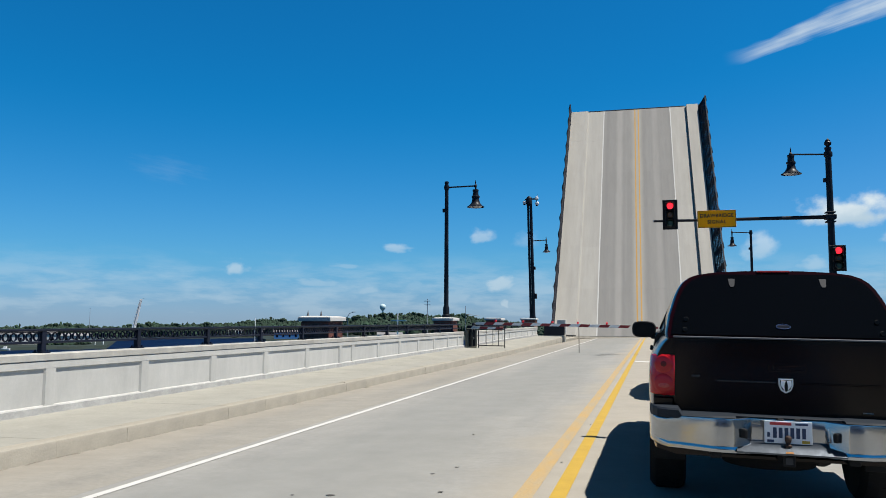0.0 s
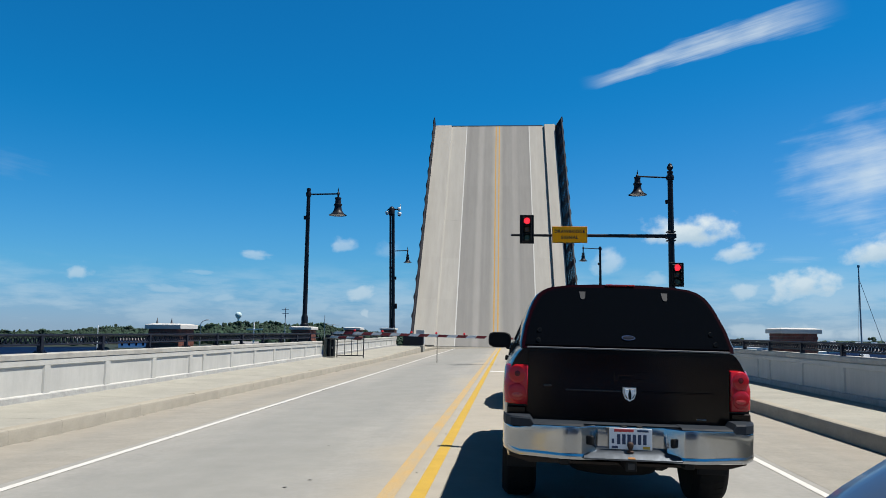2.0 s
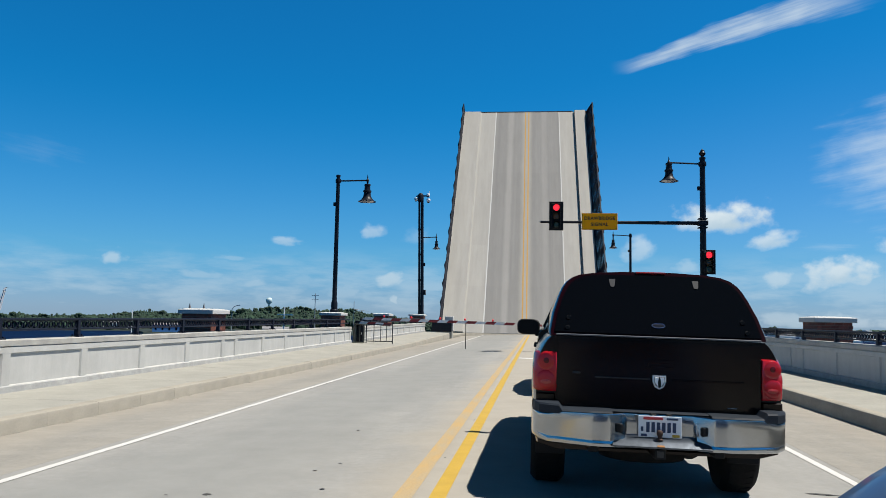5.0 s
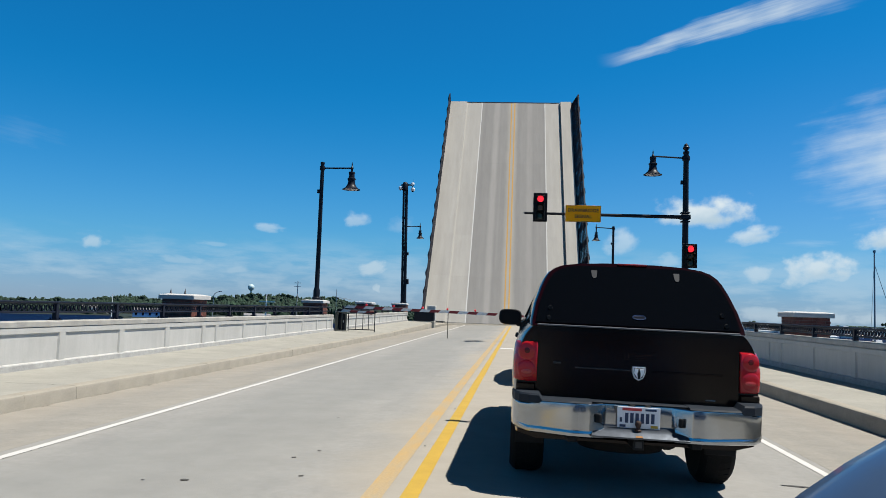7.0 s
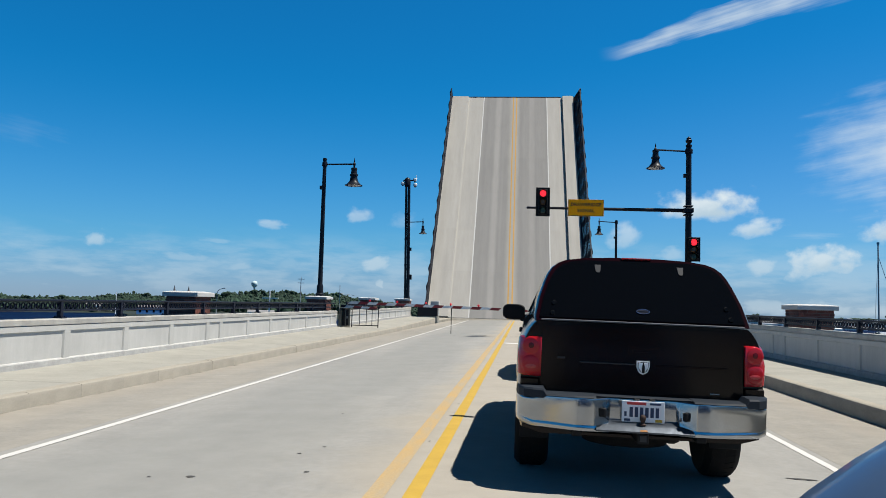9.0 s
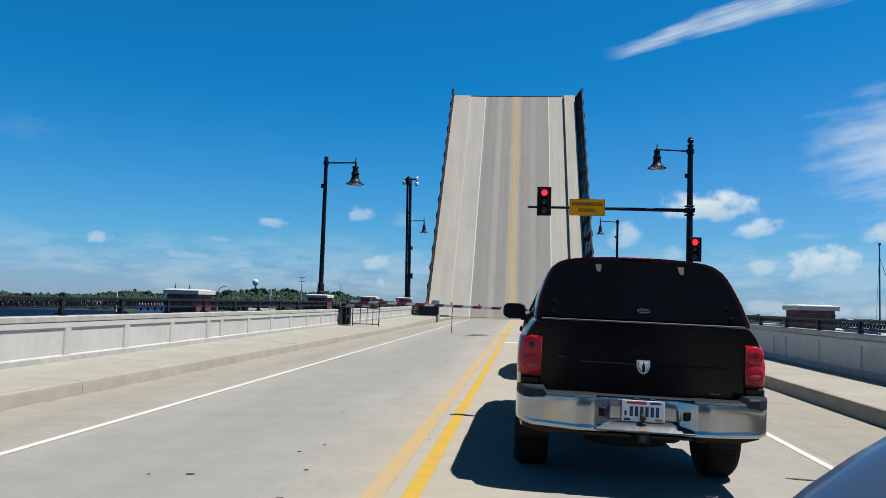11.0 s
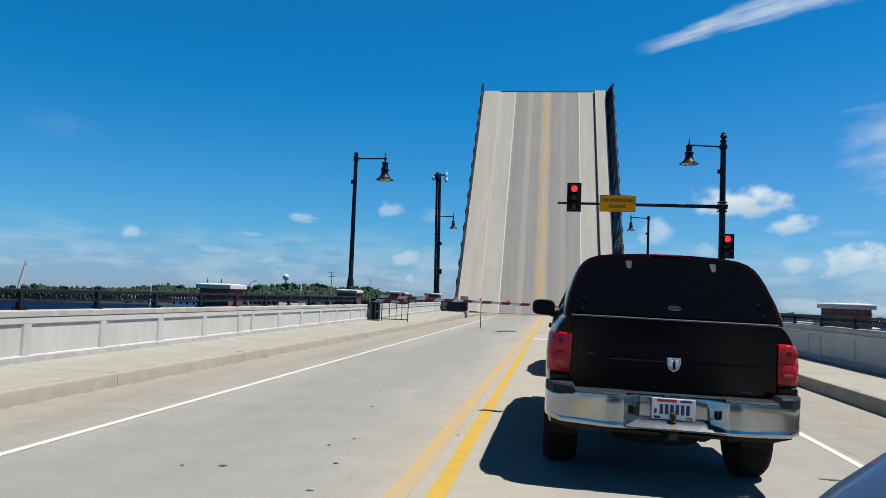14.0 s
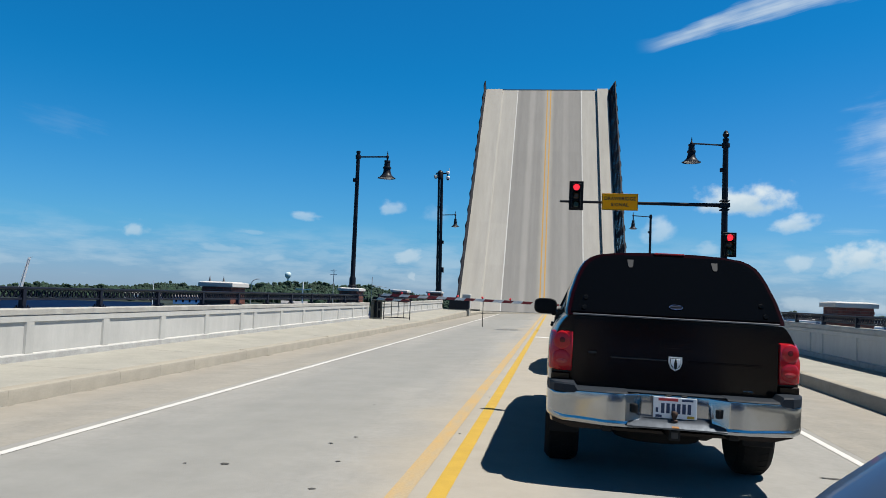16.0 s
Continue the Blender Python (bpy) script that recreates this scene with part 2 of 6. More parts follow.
M_COPE = mat("concrete_coping", (0.420, 0.405, 0.370), 0.9, vary=0.10, scale=2.2, stretch=(1, 1.6, 0.6), fine=0.07, bump=0.2, bump_scale=70, color2=(0.315, 0.307, 0.285))
M_WHITE = mat("white_road_paint", (0.52, 0.513, 0.494), 0.75, vary=0.10, scale=6, fine=0.12, spec=0.15)
M_YELLOW = mat("yellow_road_paint", (0.457, 0.293, 0.032), 0.7, vary=0.15, scale=5, fine=0.15)
M_YELLOW_W = mat("worn_yellow_paint", (0.425, 0.275, 0.095), 0.75, vary=0.22, scale=2.2, stretch=(3.0, 0.6, 1), fine=0.25, color2=(0.330, 0.275, 0.185))
# near-black standing in for shade: the leaf's kerb face, the hitch opening
M_SHADE_FILL = mat("painted_shade_dark", (0.05, 0.05, 0.05), 0.8, vary=0.3, scale=5)
M_IRON = mat("dark_painted_steel", (0.010, 0.013, 0.021), 0.42, vary=0.3, scale=3, fine=0.2, spec=0.16)
M_RAIL = mat("railing_black_steel", (0.007, 0.010, 0.022), 0.5, vary=0.25, scale=4, spec=0.22)
M_MORTAR = mat("mortar", (0.179, 0.143, 0.121), 0.95, vary=0.1)
M_CAP = mat("limestone_cap", (0.46, 0.46, 0.45), 0.85, vary=0.08, scale=2, fine=0.05)
M_DECK = mat("leaf_deck_lane", (0.254, 0.246, 0.232), 0.9, vary=0.04, scale=0.55, stretch=(2.6, 0.03, 1), color2=(0.214, 0.209, 0.199), fine=0.08, spec=0.15)
M_DECK_S = mat("leaf_deck_shoulder", (0.385, 0.369, 0.335), 0.9, vary=0.05, scale=0.5, stretch=(2.5, 0.2, 1), color2=(0.337, 0.325, 0.298), fine=0.10, spec=0.15)
M_PAINT = mat("maroon_black_truck_paint", (0.0080, 0.0030, 0.0026), 0.14, vary=0.2, scale=1.0, spec=0.24, bump=0.02, bump_scale=7)
M_TOPPER = mat("maroon_topper_paint", (0.0105, 0.0016, 0.0034), 0.09, vary=0.2, scale=1.0, spec=0.26)
M_GLASSD = mat("dark_tinted_glass", (0.0018, 0.0022, 0.003), 0.03, vary=0.1, scale=1.0, spec=0.28)
M_CHROME = mat("chrome", (0.42, 0.455, 0.50), 0.15, metal=1.0, vary=0.12, scale=3.0, color2=(0.34, 0.35, 0.36), bump=0.05, bump_scale=11)
M_PLASTIC = mat("black_plastic", (0.008, 0.0085, 0.0095), 0.6, spec=0.2, vary=0.2, scale=6, bump=0.1, bump_scale=120)
M_PAD = mat("bumper_step_pad", (0.022, 0.028, 0.037), 0.6, vary=0.2, scale=6, spec=0.1)
M_RUBBER = mat("tyre_rubber", (0.009, 0.009, 0.009), 0.85, spec=0.2, vary=0.3, scale=8)
M_LENS = mat("red_lamp_lens", (0.40, 0.011, 0.018), 0.14, vary=0.12, scale=14, spec=0.35)
M_LENS_W = mat("pink_reverse_lens", (0.50, 0.05, 0.05), 0.15, vary=0.3, scale=60, spec=0.5)
M_PLATE = mat("white_plate", (0.75, 0.76, 0.78), 0.4, vary=0.05)
M_BARS = mat("dark_blue_print", (0.02, 0.035, 0.09), 0.5, vary=0.1)
M_REDPRINT = mat("red_print", (0.5, 0.04, 0.04), 0.5, vary=0.1)
M_SIGN = mat("amber_sign_sheet", (1.0, 0.39, 0.006), 0.6, vary=0.03, spec=0.1)
M_SIGNINK = mat("dark_brown_sign_ink", (0.022, 0.010, 0.004), 0.5, vary=0.05)
M_ALU = mat("grey_aluminium", (0.45, 0.46, 0.48), 0.35, metal=0.8, vary=0.1)
M_REDLIT = mat("lit_red_lens", (1.0, 0.03, 0.05), 0.3, vary=0.0, emit=0.8)
M_WARN = mat("red_warning_lens", (0.75, 0.02, 0.03), 0.3, vary=0.0, emit=0.10)
M_AMBER_OFF = mat("unlit_amber_lens", (0.10, 0.045, 0.012), 0.3, vary=0.1)
M_GREEN_OFF = mat("unlit_green_lens", (0.02, 0.05, 0.035), 0.3, vary=0.1)
M_GATE_R = mat("red_gate_stripe", (0.229, 0.018, 0.021), 0.5, vary=0.15)
M_GATE_W = mat("white_gate_stripe", (0.72, 0.72, 0.72), 0.5, vary=0.1)
M_LAMPGLASS = mat("lamp_glass", (0.42, 0.44, 0.46), 0.25, vary=0.1)
M_BLUECAR = mat("blue_car_paint", (0.075, 0.135, 0.245), 0.34, metal=0.35, vary=0.1, scale=1, coat=0.35)
M_LEAVES = mat("far_foliage", (0.021, 0.052, 0.026), 0.95, vary=0.7, scale=0.05, color2=(0.009, 0.025, 0.016), island=True)
M_LAND = mat("far_land", (0.012, 0.026, 0.016), 0.95, vary=0.4, scale=0.02)
M_HULL = mat("white_hull", (0.80, 0.80, 0.79), 0.4, vary=0.1)
M_BLUE = mat("blue_metal_siding", (0.07, 0.21, 0.47), 0.5, vary=0.15, scale=0.4)
M_GREYB = mat("grey_siding", (0.50, 0.50, 0.49), 0.7, vary=0.2, scale=0.3)
M_ROOFG = mat("grey_roof", (0.20, 0.20, 0.21), 0.8, vary=0.2, scale=0.3)
M_WATERT = mat("pale_blue_tank_paint", (0.50, 0.66, 0.70), 0.5, vary=0.1, scale=0.2)
M_STEELF = mat("weathered_grey_steel", (0.30, 0.32, 0.34), 0.6, vary=0.2, scale=0.5)
M_CRANEW = mat("white_crane_paint", (0.75, 0.76, 0.78), 0.5, vary=0.1, scale=0.5)

M_WATER = mat("bay_water", (0.003, 0.009, 0.034), 0.6, vary=0.3, scale=0.02, bump=1.0, bump_scale=0.7, spec=0.012)



def stain(m, xc, half, color, amount, rough_edge=0.6, scale=0.25):
    """A long worn stain along the road, centred on x = xc."""
    t = m.node_tree
    p = t.nodes["Principled BSDF"]
    src = p.inputs["Base Color"].links[0].from_socket
    tc = t.nodes.new("ShaderNodeTexCoord")
    sx = t.nodes.new("ShaderNodeSeparateXYZ")
    t.links.new(tc.outputs["Object"], sx.inputs[0])
    nz = t.nodes.new("ShaderNodeTexNoise")
    nz.inputs["Scale"].default_value = scale
    nz.inputs["Detail"].default_value = 6
    nz.inputs["Roughness"].default_value = 0.65
    t.links.new(tc.outputs["Object"], nz.inputs["Vector"])

    def mth(op, a, b):
        n = t.nodes.new("ShaderNodeMath")
        n.operation = op
        for i, x in enumerate((a, b)):
            if isinstance(x, (int, float)):
                n.inputs[i].default_value = x
            else:
                t.links.new(x, n.inputs[i])
        return n.outputs[0]

    d = mth("ABSOLUTE", mth("SUBTRACT", sx.outputs[0], xc), 0)
    d = mth("ADD", d, mth("MULTIPLY", mth("SUBTRACT", nz.outputs["Fac"], 0.5), rough_edge * half * 3))
    mr = t.nodes.new("ShaderNodeMapRange")
    mr.interpolation_type = "SMOOTHSTEP"
    mr.inputs["From Min"].default_value = half
    mr.inputs["From Max"].default_value = half * 0.3
    mr.inputs["To Max"].default_value = amount
    t.links.new(d, mr.inputs["Value"])
    mx = t.nodes.new("ShaderNodeMix")
    mx.data_type = "RGBA"
    t.links.new(mr.outputs["Result"], mx.inputs["Factor"])
    t.links.new(src, mx.inputs["A"])
    mx.inputs["B"].default_value = (*color, 1)
    t.links.new(mx.outputs["Result"], p.inputs["Base Color"])


def mottle(m, scale, lo, hi, stretch=(1, 1, 1)):
    """Uneven patches of wear over a whole surface."""
    t = m.node_tree
    p = t.nodes["Principled BSDF"]
    src = p.inputs["Base Color"].links[0].from_socket
    tc = t.nodes.new("ShaderNodeTexCoord")
    mp = t.nodes.new("ShaderNodeMapping")
    mp.inputs["Scale"].default_value = stretch
    t.links.new(tc.outputs["Object"], mp.inputs["Vector"])
    nz = t.nodes.new("ShaderNodeTexNoise")
    nz.inputs["Scale"].default_value = scale
    nz.inputs["Detail"].default_value = 8
    nz.inputs["Roughness"].default_value = 0.7
    t.links.new(mp.outputs["Vector"], nz.inputs["Vector"])
    mr = t.nodes.new("ShaderNodeMapRange")
    mr.inputs["From Min"].default_value = 0.32
    mr.inputs["From Max"].default_value = 0.68
    mr.inputs["To Min"].default_value = lo
    mr.inputs["To Max"].default_value = hi
    t.links.new(nz.outputs["Fac"], mr.inputs["Value"])
    mv = t.nodes.new("ShaderNodeVectorMath")
    mv.operation = "SCALE"
    t.links.new(src, mv.inputs[0])
    t.links.new(mr.outputs["Result"], mv.inputs["Scale"])
    t.links.new(mv.outputs[0], p.inputs["Base Color"])


stain(M_ROAD, -3.0, 1.5, (0.214, 0.216, 0.206), 0.75)
stain(M_ROAD, 1.1, 1.6, (0.232, 0.227, 0.213), 0.5)
stain(M_ROAD, -0.55, 1.15, (0.305, 0.279, 0.235), 0.8)
stain(M_SHOULDER, -6.3, 0.7, (0.270, 0.248, 0.212), 0.6)
stain(M_SHOULDER, 4.5, 0.6, (0.262, 0.240, 0.206), 0.6)
stain(M_DECK, -3.05, 0.45, (0.315, 0.303, 0.284), 0.7, 0.2)
stain(M_DECK, -1.20, 0.75, (0.345, 0.325, 0.288), 0.75, 0.15)
stain(M_DECK, 0.75, 0.45, (0.300, 0.289, 0.271), 0.5, 0.2)
stain(M_DECK_S, -6.62, 0.16, (0.43, 0.415, 0.38), 0.45, 0.15)

mottle(M_ROAD, 2.0, 0.93, 1.06, (0.8, 0.9, 1))
mottle(M_SHOULDER, 2.4, 0.90, 1.08, (0.6, 1.2, 1))
mottle(M_WALK, 2.0, 0.92, 1.06)
mottle(M_KERB, 1.3, 0.84, 1.08, (1, 0.7, 3))
mottle(M_PARA, 3.2, 0.92, 1.05, (1, 1.3, 0.28))
mottle(M_COPE, 2.6, 0.80, 1.08, (1, 0.5, 1.6))
mottle(M_PLINTH, 7.0, 0.82, 1.12, (1, 0.7, 1))
mottle(M_DECK_S, 0.9, 0.93, 1.05, (2.0, 0.3, 1))
mottle(M_DECK, 0.9, 0.94, 1.05, (2.0, 0.3, 1))

# ---- mesh helpers ----
def mesh_of(bm, name, material, smooth=False):
    me = bpy.data.meshes.new(name)
    bmesh.ops.recalc_face_normals(bm, faces=bm.faces)
    bm.to_mesh(me)
    bm.free()
    for mm in (material if isinstance(material, (list, tuple)) else [material]):
        me.materials.append(mm)
    if smooth:
        me.polygons.foreach_set("use_smooth", [True] * len(me.polygons))
        if hasattr(me, "set_sharp_from_angle"):
            me.set_sharp_from_angle(angle=radians(38))
    return me


def part(name, bm, material, parent=None, label="", smooth=False, m=None):
    ob = new(name, mesh_of(bm, name, material, smooth))
    if parent is not None:
        ob.parent = parent
    if m is not None:
        ob.matrix_basis = m
    if label:
        ob["label"] = label
    return ob


def thing(name, m, label, category, group="", kind=""):
    ob = new(name)
    ob.matrix_basis = m
    ob.empty_display_size = 0.2
    return tagged(ob, label, category, group, kind)


def box(bm, x0, x1, y0, y1, z0, z1, bevel=0.0, seg=1):
    b = bmesh.new() if bevel > 0 else bm
    vs = [b.verts.new((x, y, z)) for x in (x0, x1) for y in (y0, y1) for z in (z0, z1)]
    for f in ((0, 1, 3, 2), (4, 6, 7, 5), (0, 4, 5, 1), (2, 3, 7, 6), (0, 2, 6, 4), (1, 5, 7, 3)):
        b.faces.new([vs[i] for i in f])
    if bevel > 0:
        bmesh.ops.recalc_face_normals(b, faces=b.faces)
        bmesh.ops.bevel(b, geom=list(b.edges), offset=bevel, segments=seg, affect="EDGES", profile=0.5)
        me = bpy.data.meshes.new("tmp")
        b.to_mesh(me)
        b.free()
        bm.from_mesh(me)
        bpy.data.meshes.remove(me)
    return bm


def loft(bm, rings, close=True, caps=True):
    """Skin between rings of points of equal count."""
    vs = [[bm.verts.new(p) for p in r] for r in rings]
    n = len(rings[0])
    for a, b in zip(vs, vs[1:]):
        for i in range(n if close else n - 1):
            j = (i + 1) % n
            bm.faces.new((a[i], a[j], b[j], b[i]))
    if caps and close:
        bm.faces.new(vs[0])
        bm.faces.new(vs[-1])
    return bm


def rod(bm, p, q, r0, r1=None, seg=10, caps=True):
    """A round bar from p to q."""
    p, q = Vector(p), Vector(q)
    r1 = r0 if r1 is None else r1
    d = (q - p).normalized()
    u = d.orthogonal().normalized()
    v = d.cross(u)
    ring = lambda c, r: [c + (u * math.cos(a) + v * math.sin(a)) * r for a in [2 * math.pi * i / seg for i in range(seg)]]
    return loft(bm, [ring(p, r0), ring(q, r1)], caps=caps)


def tube(bm, pts, r, seg=8):
    pts = [Vector(p) for p in pts]
    rings = []
    for i, p in enumerate(pts):
        d = (pts[min(i + 1, len(pts) - 1)] - pts[max(i - 1, 0)]).normalized()
        u = Vector((0, 1, 0)) if abs(d.y) < 0.9 else Vector((1, 0, 0))
        u = (u - d * u.dot(d)).normalized()
        v = d.cross(u)
        rings.append([p + (u * math.cos(a) + v * math.sin(a)) * r for a in [2 * math.pi * k / seg for k in range(seg)]])
    return loft(bm, rings)


def lathe(bm, profile, seg=20, c=(0, 0, 0)):
    """profile: (radius, z) from bottom to top."""
    c = Vector(c)
    rings = [[c + Vector((max(r, 0.0005) * math.cos(2 * math.pi * i / seg), max(r, 0.0005) * math.sin(2 * math.pi * i / seg), z)) for i in range(seg)] for r, z in profile]
    return loft(bm, rings)


def prism(bm, outline, y0, y1):
    """Outline in x, z pushed along y."""
    return loft(bm, [[(x, y0, z) for x, z in outline], [(x, y1, z) for x, z in outline]])


B = bmesh.new

# ---- the bridge's cross-section ----
KERB_L, KERB_R = -6.43, 4.76
FACE_L, FACE_R = -8.45, 6.46
YEL = -0.9


def road_z(x):
    return -0.023 * abs(x + 0.9) + 0.005 * (x + 0.9)


Y0, Y1 = -40.0, 68.7
KZ_L, KZ_R = road_z(KERB_L) + 0.195, road_z(KERB_R) + 0.235
WALK_R = 0.19


def strip(bm, x0, x1, y0, y1, dz=0.0, steps=1):
    """A sheet that follows the road's crown."""
    for i in range(steps):
        a, b = x0 + (x1 - x0) * i / steps, x0 + (x1 - x0) * (i + 1) / steps
        vs = [bm.verts.new((x, y, road_z(x) + dz)) for x, y in ((a, y0), (b, y0), (b, y1), (a, y1))]
        bm.faces.new(vs)
    return bm


def slab(bm, x0, x1, y0, y1, thick, dz=0.0, cut=None):
    xs = [x0] + ([cut] if cut is not None and x0 < cut < x1 else []) + [x1]
    top = [(x, road_z(x) + dz) for x in xs]
    bot = [(x, z - thick) for x, z in reversed(top)]
    return prism(bm, top + bot, y0, y1)


road = thing("road", pose(0, 0, 0), "light grey concrete bridge roadway with worn lanes", "road", kind="structure")
JOINTS = [-40.0, -25.0, -10.0, 3.2, 34.2, 50.0, Y1]
for a, b in zip(JOINTS, JOINTS[1:]):
    part("lane_slab", slab(B(), -4.759, 3.029, a + 0.012, b - 0.012, 0.5, 0.0, -0.9), M_ROAD, road)
    part("shoulder_slab", slab(B(), KERB_L, -4.762, a + 0.012, b - 0.012, 0.5), M_SHOULDER, road, "tan concrete shoulder")
    part("shoulder_slab", slab(B(), 3.032, KERB_R, a + 0.012, b - 0.012, 0.5), M_SHOULDER, road, "tan concrete shoulder")
bed = B()
prism(bed, [(-9.4, -0.45), (7.4, -0.45), (7.4, -1.3), (-9.4, -1.3)], Y0, Y1 - 0.4)
part("deck_beam", bed, M_PARA, road, "concrete bridge deck under the road")


def line(x, w, y0, y1, m, label, drift=0.0):
    ob = part("lane_line", strip(B(), x - w / 2, x + w / 2, y0, y1, 0.004, 1), m)
    ob.rotation_euler.z = drift
    tagged(ob, label, "road marking", kind="structure")


line(-4.55, 0.10, Y0, Y1 - 0.3, M_WHITE, "solid white painted edge line on grey concrete", 0.0035)
line(2.89, 0.088, Y0, Y1 - 0.3, M_WHITE, "solid white painted edge line on grey concrete")
line(-1.025, 0.15, Y0, Y1 - 0.3, M_YELLOW_W, "worn orange-yellow painted centre line on concrete")
line(-0.760, 0.128, Y0, Y1 - 0.3, M_YELLOW, "bright yellow painted centre line on concrete")
sl = part("stop_line", strip(B(), -0.66, 2.80, 27.55, 28.15, 0.004, 1), M_WHITE)
tagged(sl, "white painted stop bar across one lane", "road marking", kind="structure")
# dark transverse marks and scuffs
random.seed(5)
marks = [(-1.98, 34.3, 0.42, 0.10), (2.40, 7.05, 0.14, 0.03), (-7.0 + 1.2, 39.6, 0.5, 0.12), (-2.58, 5.94, 0.06, 0.045), (-2.9, 5.9, 0.03, 0.02), (-2.0, 6.95, 0.04, 0.03), (-1.86, 7.3, 0.035, 0.025), (-1.72, 6.2, 0.04, 0.03), (-1.65, 5.3, 0.05, 0.03), (-0.9, 7.7, 0.02, 0.03), (-0.85, 10.6, 0.02, 0.04), (-0.35, 11.0, 0.03, 0.03), (-2.2, 9.5, 0.03, 0.03)]
for x, y, a, b in marks:
    bm = B()
    ring = []
    for i in range(10):
        t = 2 * math.pi * i / 10
        k = (0.75 + 0.4 * random.random()) * (0.6 if a < 0.1 else 1.0)
        px, py = x + a * k * math.cos(t), y + b * k * math.sin(t)
        ring.append(bm.verts.new((px, py, road_z(px) + 0.005)))
    bm.faces.new(ring)
    tagged(part("scuff_mark", bm, mat("tar_mark", (0.065, 0.063, 0.058), 0.8, vary=0.3, scale=9)), "small dark tar mark on concrete road", "road marking", "marks on the road", "structure")


def wall_foot(y):
    """The left pavement climbs a little along the wall."""
    return 0.0055 * y - 0.025


def climb(y):
    """The kerb rises with the deck near the lift span."""
    return 0.012 * max(0.0, y - 39.0)


def kerb_run(name, x, side, kz, foot, face, y0, y1, step):
    k = thing(name, pose(0, 0, 0), "weathered tan concrete kerb with joints", "kerb", kind="structure")
    w = 0.18
    n = int((y1 - y0) / step)
    bot = road_z(x) - 0.2
    prof = [(x, bot), (x + side * 0.010, kz - 0.045), (x + side * 0.022, kz - 0.016), (x + side * 0.045, kz - 0.003), (x + side * 0.07, kz), (x + side * w, kz + 0.004), (x + side * w, bot)]
    me = mesh_of(prism(B(), prof, 0.0015, step - 0.0015), "kerb_block", M_KERB, smooth=True)
    for i in range(n):
        o = new("kerb_block", me)
        o.parent = k
        ya = y0 + i * step
        o.location = (random.uniform(-0.003, 0.003), ya, random.uniform(-0.003, 0.003) + climb(ya))
        if side < 0 and ya >= 39.0:
            o.rotation_euler.x = math.atan(0.012)
    p = thing("pavement", pose(0, 0, 0), "pale tan concrete pavement beside parapet wall", "pavement", kind="structure")
    for i in range(n // 3 + 1):
        ya, yb = y0 + i * 3 * step + 0.004, y0 + (i + 1) * 3 * step - 0.004
        part("walk_slab", loft(B(), [[(x + side * w, yy, kz + 0.002 + climb(yy)), (face, yy, foot(yy)), (face, yy, foot(yy) - 0.25), (x + side * w, yy, kz - 0.25)] for yy in (ya, yb)]), M_WALK, p)


random.seed(3)
kerb_run("kerb_left", KERB_L, -1, KZ_L, wall_foot, FACE_L - 0.1, -17.95, 57.0, 1.2)
kerb_run("kerb_right", KERB_R, 1, KZ_R, lambda y: WALK_R, FACE_R + 0.1, -20.0, 58.0, 3.0)


random.seed(21)
bm = B()
for i in range(240):
    ya = random.uniform(4, 40)
    left = random.random() < 0.6
    x0 = KERB_L + 0.02 + abs(random.gauss(0, 0.03)) if left else KERB_R - 0.02 - abs(random.gauss(0, 0.03))
    la, wa = random.uniform(0.03, 0.22), random.uniform(0.003, 0.010)
    ring = []
    for q in range(8):
        t = 2 * math.pi * q / 8
        kx = 0.6 + 0.6 * random.random()
        px, py = x0 + wa * kx * math.cos(t), ya + la * kx * math.sin(t)
        ring.append(bm.verts.new((px, py, road_z(px) + 0.006)))
    bm.faces.new(ring)
tagged(part("gutter_grit", bm, mat("dark_grit", (0.16, 0.135, 0.105), 0.95, vary=0.4, scale=9, fine=0.3, island=True)), "dark grit and dirt along the kerb foot", "dirt", kind="stuff")

